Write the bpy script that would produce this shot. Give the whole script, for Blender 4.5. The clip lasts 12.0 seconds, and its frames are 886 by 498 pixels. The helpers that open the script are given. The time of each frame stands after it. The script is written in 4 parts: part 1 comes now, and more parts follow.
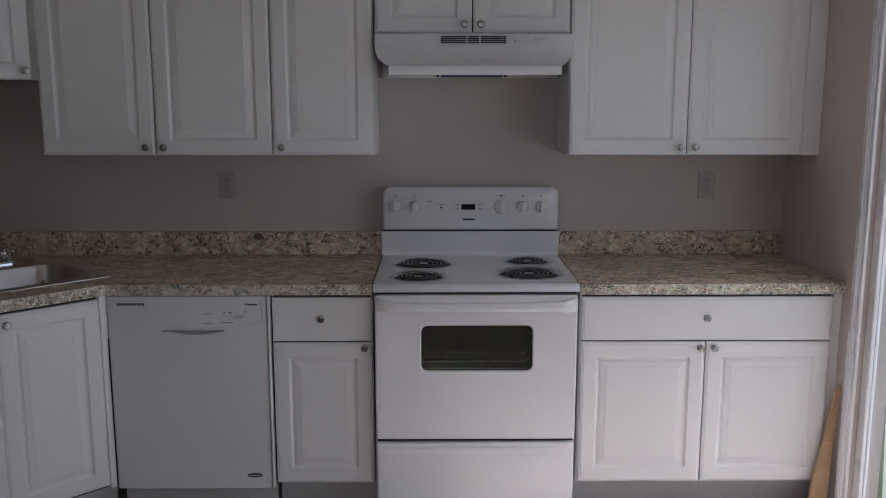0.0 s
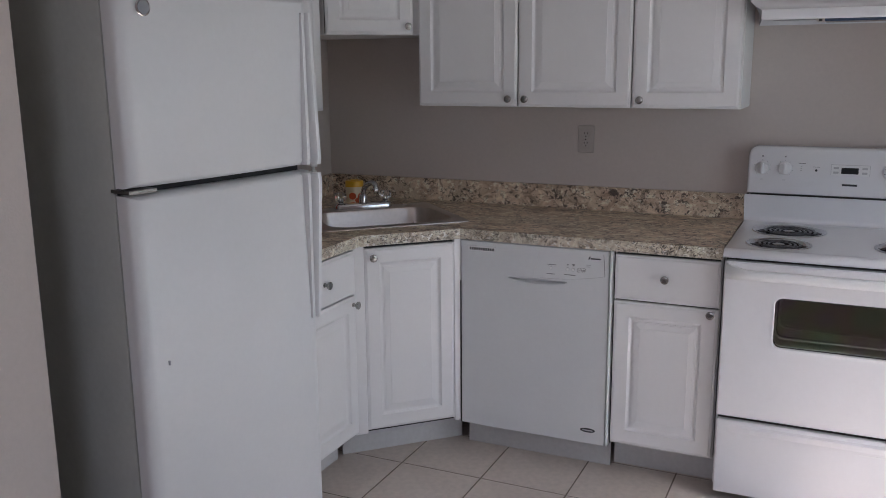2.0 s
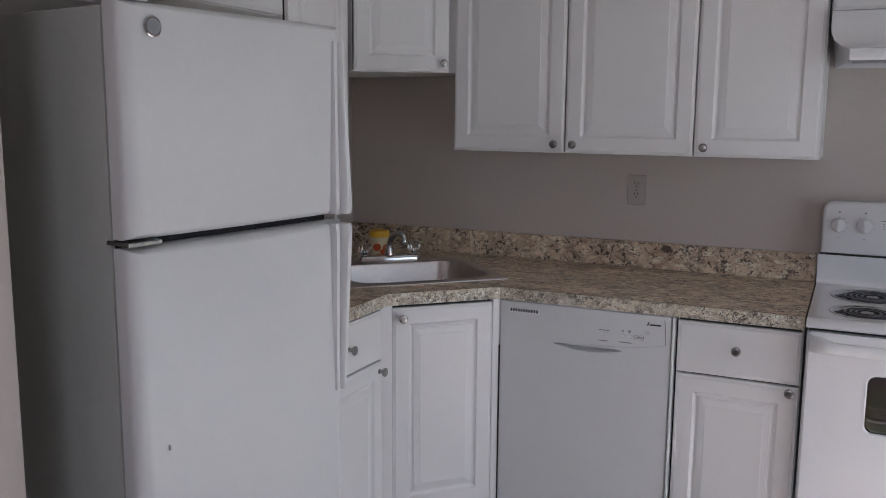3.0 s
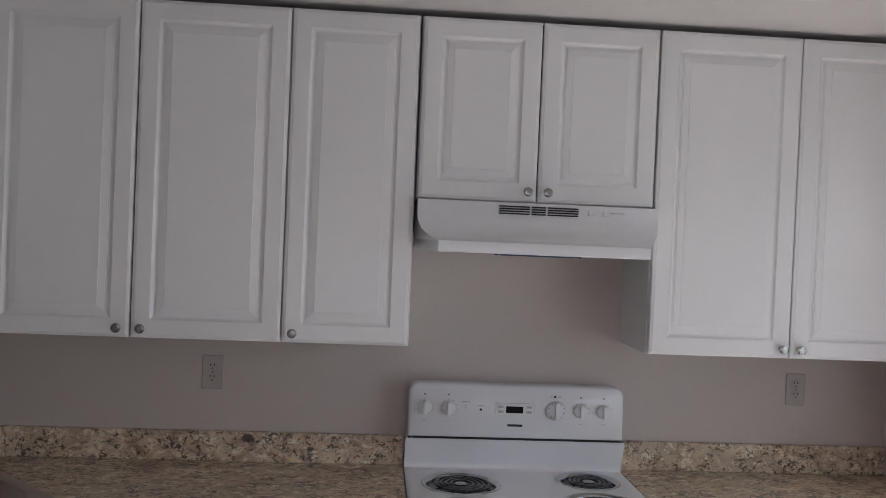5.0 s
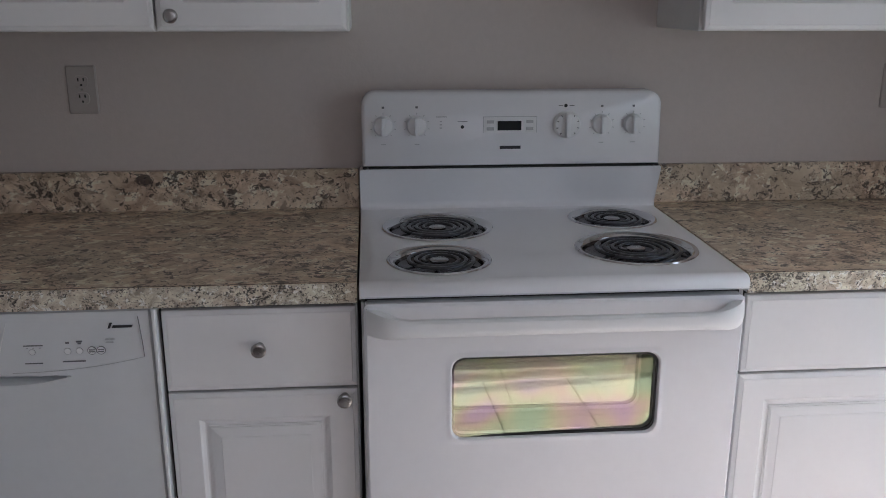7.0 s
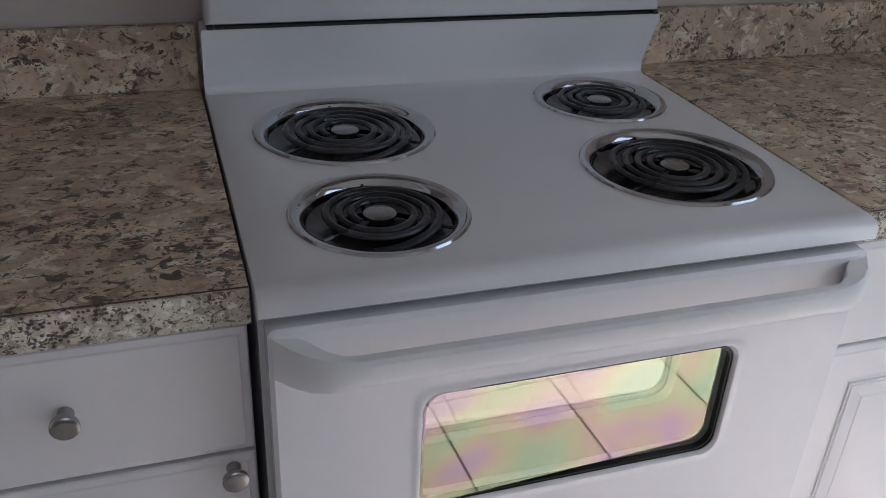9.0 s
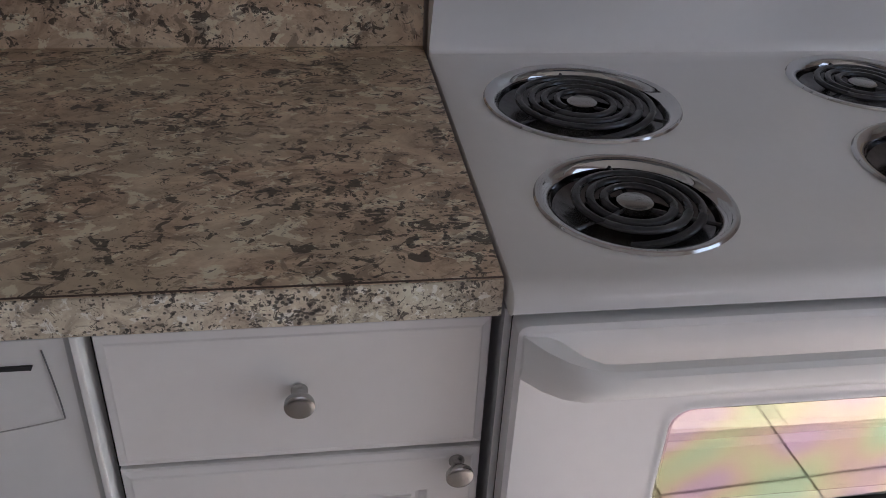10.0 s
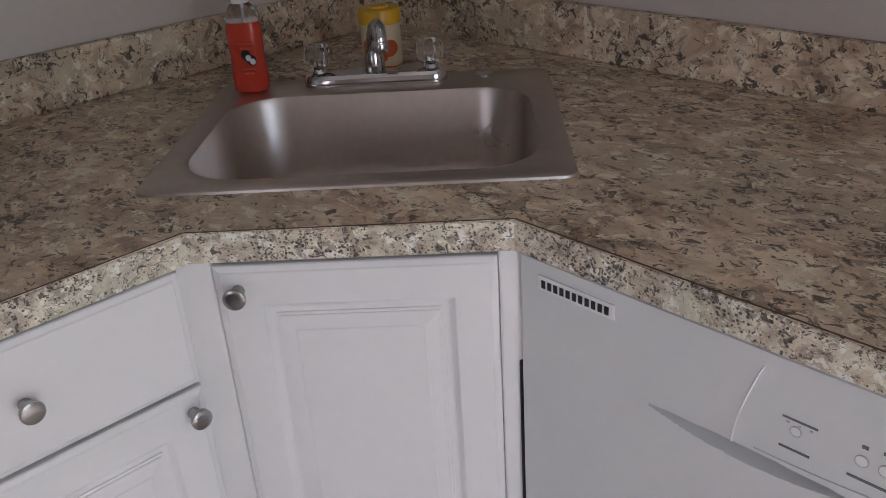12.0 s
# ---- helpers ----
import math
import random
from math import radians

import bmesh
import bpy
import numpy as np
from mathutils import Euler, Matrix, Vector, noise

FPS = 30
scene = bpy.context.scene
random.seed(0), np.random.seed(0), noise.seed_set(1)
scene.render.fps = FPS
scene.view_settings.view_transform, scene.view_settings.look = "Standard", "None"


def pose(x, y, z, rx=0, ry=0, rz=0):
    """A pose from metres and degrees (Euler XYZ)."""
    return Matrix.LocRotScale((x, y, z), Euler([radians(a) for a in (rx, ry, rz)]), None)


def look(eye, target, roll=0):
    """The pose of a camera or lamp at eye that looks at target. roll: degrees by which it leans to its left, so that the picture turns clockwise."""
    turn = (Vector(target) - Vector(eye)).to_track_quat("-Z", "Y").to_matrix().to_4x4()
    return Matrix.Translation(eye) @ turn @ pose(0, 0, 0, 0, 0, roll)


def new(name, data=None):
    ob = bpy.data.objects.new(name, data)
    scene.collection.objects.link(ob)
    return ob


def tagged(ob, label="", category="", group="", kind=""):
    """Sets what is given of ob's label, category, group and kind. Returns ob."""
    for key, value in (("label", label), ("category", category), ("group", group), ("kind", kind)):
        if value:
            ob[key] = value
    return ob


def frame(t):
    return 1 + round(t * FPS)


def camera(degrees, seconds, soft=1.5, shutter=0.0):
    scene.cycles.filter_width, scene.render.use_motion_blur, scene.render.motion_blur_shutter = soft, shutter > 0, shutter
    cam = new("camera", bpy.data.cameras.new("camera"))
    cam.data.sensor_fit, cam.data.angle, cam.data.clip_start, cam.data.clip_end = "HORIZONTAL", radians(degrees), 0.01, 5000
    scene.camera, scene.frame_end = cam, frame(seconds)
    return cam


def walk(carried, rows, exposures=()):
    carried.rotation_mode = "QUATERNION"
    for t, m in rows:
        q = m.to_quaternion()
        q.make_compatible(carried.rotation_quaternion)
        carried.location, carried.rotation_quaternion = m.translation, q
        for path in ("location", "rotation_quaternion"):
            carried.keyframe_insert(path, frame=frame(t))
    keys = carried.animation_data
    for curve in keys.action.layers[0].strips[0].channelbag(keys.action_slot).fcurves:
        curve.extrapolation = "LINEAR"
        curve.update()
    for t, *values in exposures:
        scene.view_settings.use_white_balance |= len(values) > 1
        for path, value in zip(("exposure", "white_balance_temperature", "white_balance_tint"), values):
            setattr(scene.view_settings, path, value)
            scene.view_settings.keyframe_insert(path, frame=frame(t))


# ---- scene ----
cam = camera(53.7, 12.0, soft=0.8)
PATH = [
    (0, (0.229, -3.8, 1.59), (0.247, -1.829, 1.25), -0.0),
    (0.5, (0.382, -3.744, 1.54), (-0.098, -1.834, 1.197), -0.7),
    (1, (0.424, -3.766, 1.547), (-0.308, -1.946, 1.159), -0.9),
    (1.5, (0.425, -3.774, 1.546), (-0.385, -1.992, 1.133), -0.8),
    (2, (0.358, -3.703, 1.533), (-0.465, -1.927, 1.123), -0.5),
    (2.5, (0.245, -3.583, 1.512), (-0.601, -1.811, 1.13), -0.1),
    (2.7, (0.187, -3.521, 1.501), (-0.667, -1.749, 1.138), 0.2),
    (4.3, (-0.077, -3.105, 1.602), (-0.479, -1.145, 1.618), 1.3),
    (4.5, (-0.061, -3.092, 1.621), (-0.322, -1.109, 1.646), 1.4),
    (5, (-0.121, -3.07, 1.722), (0.028, -1.075, 1.691), 2.4),
    (5.5, (0.006, -3.084, 1.602), (0.284, -1.103, 1.58), 1.7),
    (6, (0.099, -2.903, 1.545), (0.325, -0.923, 1.37), 0.8),
    (6.5, (0.059, -2.557, 1.483), (0.235, -0.598, 1.12), 0.3),
    (7, (0.026, -2.236, 1.434), (0.188, -0.32, 0.884), 0.1),
    (7.1, (0.042, -2.184, 1.437), (0.182, -0.278, 0.846), -0.2),
    (7.2, (0.035, -2.124, 1.419), (0.193, -0.227, 0.806), -0.2),
    (8.8, (-0.052, -1.444, 1.39), (0.465, 0.243, 0.448), 2.2),
    (9, (-0.069, -1.408, 1.381), (0.511, 0.245, 0.415), 3.0),
    (9.5, (-0.113, -1.335, 1.377), (0.445, 0.284, 0.345), 4.6),
    (10, (-0.171, -1.287, 1.362), (0.110, 0.381, 0.294), 2.9),
    (10.5, (-0.216, -1.235, 1.340), (-0.368, 0.421, 0.230), 1.5),
    (11, (-0.242, -1.266, 1.328), (-0.834, 0.319, 0.262), -1.7),
    (11.5, (-0.283, -1.299, 1.328), (-1.279, 0.122, 0.334), -2.8),
    (12, (-0.336, -1.344, 1.362), (-1.665, -0.151, 0.461), -3.8),
]
walk(cam, [(t, look(eye, target, roll)) for t, eye, target, roll in PATH],
     exposures=((0, -0.38, 5800, 17), (0.5, -0.08, 5800, 17), (1.0, 0.14, 5800, 17), (1.5, 0.34, 5800, 17), (2.7, 0.42, 5800, 17), (4.3, 0.52, 5950, 19), (5.2, 0.32, 5900, 16),
                (6.0, 0.16, 5800, 15), (7.2, 0.04, 5720, 14), (8.8, -0.04, 5620, 14), (9.5, -0.04, 5700, 15), (10.3, 0.36, 6050, 19), (11.0, 0.66, 6060, 20), (11.5, 0.65, 6050, 20), (12.0, 0.77, 6000, 19)))

# ---- light ----
world = bpy.data.worlds.new("sky")
scene.world = world
world.use_nodes = True
wn = world.node_tree
sky = wn.nodes.new("ShaderNodeTexSky")
sky.sky_type, sky.sun_disc = "NISHITA", False
SUN_EL, SUN_TO = 52.0, Vector((-1.0, 0.06, 0))
sky.sun_elevation = radians(SUN_EL)
sky.sun_rotation = math.atan2(-SUN_TO.x, -SUN_TO.y)
wn.nodes["Background"].inputs["Strength"].default_value = 0.12
wn.links.new(sky.outputs[0], wn.nodes["Background"].inputs[0])
sun_data = bpy.data.lights.new("sun", "SUN")
sun_data.energy, sun_data.angle, sun_data.color = 5.0, radians(0.6), (1.0, 0.95, 0.88)
sun = new("sun", sun_data)
sun_way = SUN_TO.normalized() * math.cos(radians(SUN_EL)) - Vector((0, 0, math.sin(radians(SUN_EL))))
sun.matrix_world = look(Vector((0, 0, 0)) - sun_way * 8, (0, 0, 0))
# daylight that enters by the glazed door in the right wall, and an added fill behind the camera
def area_lamp(name, at, to, w, h, watts, colour):
    d = bpy.data.lights.new(name, "AREA")
    d.shape, d.size, d.size_y, d.energy, d.color = "RECTANGLE", w, h, watts, colour
    o = new(name, d)
    o.matrix_world = look(at, to)
    return o

area_lamp("door_daylight", (1.82, -1.60, 1.08), (0, -1.60, 1.0), 1.55, 1.9, 6.0, (0.90, 1.0, 0.96))
# added fill from the rear, lifts the wall cabinets
area_lamp("rear_fill", (0.2, -5.36, 1.45), (0.2, 0, 1.2), 1.7, 1.2, 8.2, (1.0, 0.90, 0.90))

# ---- plan ----
XL, XR, YB, ZC = -1.965, 1.755, -5.40, 2.432     # left wall, right wall, rear wall, ceiling
XA, YA = -1.452, -2.20                          # where the fridge recess ends
CT = 0.914                                     # worktop height
FY = -0.632                                    # front of the base doors
UZ, UT = 1.366, 2.412                          # bottom and top of the wall cabinets
DGA, DGB = (-0.988, -0.640), (-1.275, -0.927)  # worktop's diagonal front in the corner


# ---- materials ----
def mat(name, colour, rough=0.5, metal=0.0, var=0.06, scale=6.0, bump=0.0, bscale=200.0, fine=60.0, spec=0.5, coat=0.0, rvar=0.06):
    m = bpy.data.materials.new(name)
    m.use_nodes = True
    nt = m.node_tree
    b = nt.nodes["Principled BSDF"]
    b.inputs["Metallic"].default_value = metal
    b.inputs["Specular IOR Level"].default_value = spec
    b.inputs["Coat Weight"].default_value = coat
    tc = nt.nodes.new("ShaderNodeTexCoord")
    big, small = nt.nodes.new("ShaderNodeTexNoise"), nt.nodes.new("ShaderNodeTexNoise")
    big.inputs["Scale"].default_value, big.inputs["Detail"].default_value = scale, 4
    small.inputs["Scale"].default_value, small.inputs["Detail"].default_value = fine, 3
    for n in (big, small):
        nt.links.new(tc.outputs["Object"], n.inputs["Vector"])
    add = nt.nodes.new("ShaderNodeMath")
    add.operation = "ADD"
    nt.links.new(big.outputs[0], add.inputs[0])
    nt.links.new(small.outputs[0], add.inputs[1])
    ramp = nt.nodes.new("ShaderNodeMapRange")
    ramp.inputs[1].default_value, ramp.inputs[2].default_value = 0.7, 1.3
    ramp.inputs[3].default_value, ramp.inputs[4].default_value = 1 - var, 1 + var
    nt.links.new(add.outputs[0], ramp.inputs[0])
    mul = nt.nodes.new("ShaderNodeVectorMath")
    mul.operation = "SCALE"
    mul.inputs[0].default_value = colour
    nt.links.new(ramp.outputs[0], mul.inputs["Scale"])
    nt.links.new(mul.outputs[0], b.inputs["Base Color"])
    rr = nt.nodes.new("ShaderNodeMapRange")
    rr.inputs[1].default_value, rr.inputs[2].default_value = 0.3, 0.7
    rr.inputs[3].default_value, rr.inputs[4].default_value = max(0.02, rough - rvar), min(1, rough + rvar)
    nt.links.new(big.outputs[0], rr.inputs[0])
    nt.links.new(rr.outputs[0], b.inputs["Roughness"])
    if bump:
        bn, bp = nt.nodes.new("ShaderNodeTexNoise"), nt.nodes.new("ShaderNodeBump")
        bn.inputs["Scale"].default_value, bn.inputs["Detail"].default_value = bscale, 2
        bp.inputs["Strength"].default_value, bp.inputs["Distance"].default_value = bump, 0.002
        nt.links.new(tc.outputs["Object"], bn.inputs["Vector"])
        nt.links.new(bn.outputs[0], bp.inputs["Height"])
        nt.links.new(bp.outputs[0], b.inputs["Normal"])
    return m


def laminate(name, squash, gain=(1.0, 1.0, 1.0), grain=1.15, fleck_at=0.572, speck=0.06):
    """Granite-look laminate: cream and tan ground, grey-brown clouds, dark flecks."""
    m = bpy.data.materials.new(name)
    m.use_nodes = True
    nt = m.node_tree
    b = nt.nodes["Principled BSDF"]
    tc, mp = nt.nodes.new("ShaderNodeTexCoord"), nt.nodes.new("ShaderNodeMapping")
    mp.inputs["Scale"].default_value = squash
    nt.links.new(tc.outputs["Object"], mp.inputs["Vector"])

    def tex(scale, detail, rough, dist=0.0):
        n = nt.nodes.new("ShaderNodeTexNoise")
        n.inputs["Scale"].default_value, n.inputs["Detail"].default_value = scale, detail
        n.inputs["Roughness"].default_value, n.inputs["Distortion"].default_value = rough, dist
        nt.links.new(mp.outputs[0], n.inputs["Vector"])
        return n

    def ramp(src, stops):
        r = nt.nodes.new("ShaderNodeValToRGB")
        e = r.color_ramp.elements
        while len(e) < len(stops):
            e.new(0.5)
        for k, (p, c) in enumerate(stops):
            e[k].position, e[k].color = p, (*c, 1)
        nt.links.new(src.outputs[0], r.inputs[0])
        return r

    def tone(r, g, b):
        return (min(0.9, r * gain[0]), min(0.9, g * gain[1]), min(0.9, b * gain[2]))

    def clump(src, amount):
        """Gathers the flecks into drifts a hand's width across."""
        a, k = nt.nodes.new("ShaderNodeMath"), tex(11, 3, 0.6, 0.8)
        a.operation = "MULTIPLY_ADD"
        nt.links.new(k.outputs[0], a.inputs[0])
        a.inputs[1].default_value = amount
        add = nt.nodes.new("ShaderNodeMath")
        add.operation = "SUBTRACT"
        nt.links.new(src.outputs[0], add.inputs[0])
        add.inputs[1].default_value = amount * 0.5
        nt.links.new(add.outputs[0], a.inputs[2])
        return a

    def mix(fac, a, c):
        x = nt.nodes.new("ShaderNodeMix")
        x.data_type = "RGBA"
        nt.links.new(fac.outputs[0], x.inputs[0])
        nt.links.new(a, x.inputs[6])
        if isinstance(c, tuple):
            x.inputs[7].default_value = (*c, 1)
        else:
            nt.links.new(c, x.inputs[7])
        return x.outputs[2]

    ground = ramp(tex(22 * grain, 7, 0.68, 0.7), [(0.36, tone(0.33, 0.235, 0.175)), (0.46, tone(0.50, 0.385, 0.295)), (0.55, tone(0.62, 0.505, 0.40)), (0.66, tone(0.76, 0.66, 0.54))])
    cloud = ramp(tex(6, 3, 0.55, 0.6), [(0.46, (0, 0, 0)), (0.60, (0.6, 0.6, 0.6))])
    col = mix(cloud, ground.outputs[0], tone(0.47, 0.41, 0.32))
    pale = ramp(tex(48 * grain, 5, 0.65, 0.5), [(0.555, (0, 0, 0)), (0.60, (0.75, 0.75, 0.75))])
    col = mix(pale, col, tone(0.84, 0.76, 0.65))
    grey = ramp(clump(tex(38 * grain, 6, 0.72, 0.9), 0.26), [(0.545, (0, 0, 0)), (0.590, (0.68, 0.68, 0.68))])
    col = mix(grey, col, tone(0.205, 0.15, 0.115))
    fleck = ramp(clump(tex(84 * grain, 5, 0.7, 0.9), 0.25), [(fleck_at, (0, 0, 0)), (fleck_at + 0.03, (0.90, 0.90, 0.90))])
    col = mix(fleck, col, tone(0.06, 0.045, 0.038))
    dots = nt.nodes.new("ShaderNodeTexVoronoi")
    dots.inputs["Scale"].default_value = 150
    nt.links.new(mp.outputs[0], dots.inputs["Vector"])
    spot = ramp(clump(dots, -0.9), [(speck, (0.85, 0.85, 0.85)), (speck + 0.12, (0, 0, 0))])
    col = mix(spot, col, (0.028, 0.024, 0.022))
    nt.links.new(col, b.inputs["Base Color"])
    b.inputs["Roughness"].default_value = 0.38
    bn, bp = tex(240, 2, 0.5), nt.nodes.new("ShaderNodeBump")
    bp.inputs["Strength"].default_value, bp.inputs["Distance"].default_value = 0.15, 0.001
    nt.links.new(bn.outputs[0], bp.inputs["Height"])
    nt.links.new(bp.outputs[0], b.inputs["Normal"])
    return m


def glass(name, tint=(1, 1, 1), rough=0.02, ior=1.45):
    m = bpy.data.materials.new(name)
    m.use_nodes = True
    b = m.node_tree.nodes["Principled BSDF"]
    b.inputs["Base Color"].default_value = (*tint, 1)
    b.inputs["Transmission Weight"].default_value = 1
    b.inputs["Roughness"].default_value, b.inputs["IOR"].default_value = rough, ior
    return m


WHITE = mat("white_thermofoil", (0.80, 0.79, 0.79), 0.31, var=0.012, scale=3, rvar=0.008)
CARCASS = mat("white_melamine", (0.78, 0.77, 0.76), 0.45, var=0.02, rvar=0.01)
# near-black that paints the shade in gaps; gasket, clips and oven lining share it
DARKGAP = mat("shade_and_trim_black", (0.03, 0.03, 0.03), 0.8)
ENAMEL = mat("white_enamel", (0.82, 0.815, 0.83), 0.22, var=0.012, scale=4, coat=0.3, rvar=0.01)
APPL = mat("white_textured_steel", (0.73, 0.735, 0.74), 0.38, var=0.015, scale=4, rvar=0.01, bump=0.12, bscale=420)
DWSKIN = mat("white_dishwasher_enamel", (0.70, 0.71, 0.72), 0.34, var=0.015, scale=4, rvar=0.01, bump=0.08, bscale=420)
# greyer than the doors: the case's shaded side is put into the colour
FRSIDE = mat("shaded_grey_steel", (0.54, 0.56, 0.53), 0.45, var=0.04, bump=0.2, bscale=420)
PLASTIC = mat("white_plastic", (0.80, 0.80, 0.80), 0.32, var=0.012, rvar=0.01)
PLATE = mat("ivory_plastic", (0.47, 0.42, 0.385), 0.4, var=0.02)
GREYPL = mat("grey_plastic", (0.30, 0.31, 0.33), 0.45)
BLACKPL = mat("black_plastic", (0.015, 0.015, 0.017), 0.35)
INK = mat("grey_print", (0.17, 0.17, 0.18), 0.6)
DARKINK = mat("black_print", (0.03, 0.03, 0.035), 0.5)
PALEINK = mat("pale_print", (0.50, 0.50, 0.51), 0.6)
NICKEL = mat("satin_nickel", (0.40, 0.395, 0.385), 0.22, 1.0, var=0.05)
CHROME = mat("chrome", (0.58, 0.58, 0.59), 0.08, 1.0, var=0.03)
STEEL = mat("brushed_steel", (0.58, 0.52, 0.475), 0.33, 1.0, var=0.06, bump=0.03, bscale=300)
# chrome toned near black: the bowls' dark reflections are put into the colour
DARKCHROME = mat("dark_reflecting_chrome", (0.10, 0.095, 0.10), 0.12, 1.0, var=0.4, fine=70)
COIL = mat("burner_coil", (0.055, 0.056, 0.062), 0.26, 0.45, var=0.3, fine=90)
PAINT = mat("wall_paint", (0.60, 0.53, 0.49), 0.6, var=0.03, scale=1.6, bump=0.25, bscale=160)
CEIL = mat("ceiling_paint", (0.72, 0.69, 0.67), 0.8, var=0.03, bump=0.3, bscale=120)
TRIMW = mat("white_gloss_paint", (0.78, 0.78, 0.79), 0.3, var=0.02)
TILE = mat("beige_tile", (0.56, 0.485, 0.43), 0.34, var=0.10, scale=5, fine=40, bump=0.08, bscale=60)
# dark brown in place of the missing sun on the rear floor
DIMFLOOR = mat("dim_floor_brown", (0.075, 0.06, 0.05), 0.95, var=0.2, scale=4, bump=0.6, bscale=500)
GROUT = mat("grout", (0.20, 0.165, 0.14), 0.85, var=0.15)
TOE = mat("toe_kick_vinyl", (0.55, 0.54, 0.54), 0.5, var=0.06)
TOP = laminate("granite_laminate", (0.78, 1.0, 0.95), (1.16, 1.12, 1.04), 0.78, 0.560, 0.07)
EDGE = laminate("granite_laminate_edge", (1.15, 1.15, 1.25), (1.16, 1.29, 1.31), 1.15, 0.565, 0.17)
SEAM = mat("laminate_seam", (0.10, 0.07, 0.055), 0.6)
WOOD = mat("bare_pine", (0.50, 0.33, 0.19), 0.55, var=0.18, scale=12, bump=0.2, bscale=80)
GLASS = glass("clear_glass")
ACRYL = glass("clear_acrylic", (0.96, 0.96, 0.96), 0.16, 1.4)
REDSOAP = mat("red_liquid_soap", (0.82, 0.085, 0.05), 0.15, var=0.08)
REDSOAP.node_tree.nodes["Principled BSDF"].inputs["Transmission Weight"].default_value = 0.35
YELLOW = mat("yellow_plastic", (0.75, 0.42, 0.02), 0.35, var=0.05)
CREAM = mat("cream_label", (0.72, 0.62, 0.42), 0.5, var=0.05)
ORANGE = mat("orange_print", (0.60, 0.10, 0.03), 0.5)
DISPLAY = mat("dark_display", (0.02, 0.022, 0.024), 0.12)
# the blue is a window's reflection put into the lens colour
LENS = mat("lamp_lens_reflected_blue", (0.06, 0.09, 0.15), 0.15)

def coated(name, stops, clear):
    """Coated glass: a tinted mirror film that lets some light through."""
    m = bpy.data.materials.new(name)
    m.use_nodes = True
    nt = m.node_tree
    nt.nodes.remove(nt.nodes["Principled BSDF"])
    tc, tx, rp = nt.nodes.new("ShaderNodeTexCoord"), nt.nodes.new("ShaderNodeTexNoise"), nt.nodes.new("ShaderNodeValToRGB")
    gl, tr, mx = nt.nodes.new("ShaderNodeBsdfGlossy"), nt.nodes.new("ShaderNodeBsdfTransparent"), nt.nodes.new("ShaderNodeMixShader")
    tx.inputs["Scale"].default_value, tx.inputs["Detail"].default_value = 9.0, 1
    e = rp.color_ramp.elements
    while len(e) < len(stops):
        e.new(0.5)
    for k, (p, c) in enumerate(stops):
        e[k].position, e[k].color = p, (*c, 1)
    gl.inputs["Roughness"].default_value = 0.02
    mx.inputs[0].default_value = 1 - clear
    nt.links.new(tc.outputs["Object"], tx.inputs["Vector"])
    nt.links.new(tx.outputs[0], rp.inputs[0])
    nt.links.new(rp.outputs[0], gl.inputs["Color"])
    nt.links.new(tr.outputs[0], mx.inputs[1])
    nt.links.new(gl.outputs[0], mx.inputs[2])
    nt.links.new(mx.outputs[0], nt.nodes["Material Output"].inputs["Surface"])
    return m


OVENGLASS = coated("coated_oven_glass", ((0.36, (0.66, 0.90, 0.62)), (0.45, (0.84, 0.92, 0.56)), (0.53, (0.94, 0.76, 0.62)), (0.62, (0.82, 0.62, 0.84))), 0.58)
INNERGLASS = coated("inner_oven_glass", ((0.3, (0.82, 0.90, 0.70)), (0.7, (0.88, 0.88, 0.76))), 0.15)


# ---- mesh helpers ----
def obj(name, bm, material, smooth=False):
    bmesh.ops.recalc_face_normals(bm, faces=bm.faces)
    me = bpy.data.meshes.new(name)
    bm.to_mesh(me)
    bm.free()
    me.materials.append(material)
    if smooth:
        for p in me.polygons:
            p.use_smooth = True
        me.set_sharp_from_angle(angle=radians(38))
    return new(name, me)


def part(name, bm, material, parent, label="", smooth=False):
    o = obj(name, bm, material, smooth)
    o.parent = parent
    if label:
        tagged(o, label)
    return o


def thing(name, m, label, category, group="", kind=""):
    e = new(name)
    e.empty_display_size = 0.05
    e.matrix_world = m
    return tagged(e, label, category, group, kind)


def box(x0, x1, y0, y1, z0, z1, bevel=0.0, seg=2, bm=None):
    out = bmesh.new() if bm is None else bm
    r = bmesh.ops.create_cube(out, size=1)
    vs = r["verts"]
    for v in vs:
        v.co = Vector(((x0 + x1) / 2 + v.co.x * (x1 - x0), (y0 + y1) / 2 + v.co.y * (y1 - y0), (z0 + z1) / 2 + v.co.z * (z1 - z0)))
    if bevel:
        es = list({e for v in vs for e in v.link_edges})
        bmesh.ops.bevel(out, geom=es, offset=bevel, segments=seg, profile=0.6, affect="EDGES")
    return out


def rings(loops, close_first=True, close_last=True, bm=None):
    """A skin over loops of equal length."""
    bm = bmesh.new() if bm is None else bm
    vs = [[bm.verts.new(p) for p in loop] for loop in loops]
    n = len(vs[0])
    for a, b in zip(vs, vs[1:]):
        for k in range(n):
            bm.faces.new((a[k], a[(k + 1) % n], b[(k + 1) % n], b[k]))
    if close_first:
        bm.faces.new(vs[0][::-1])
    if close_last:
        bm.faces.new(vs[-1])
    return bm


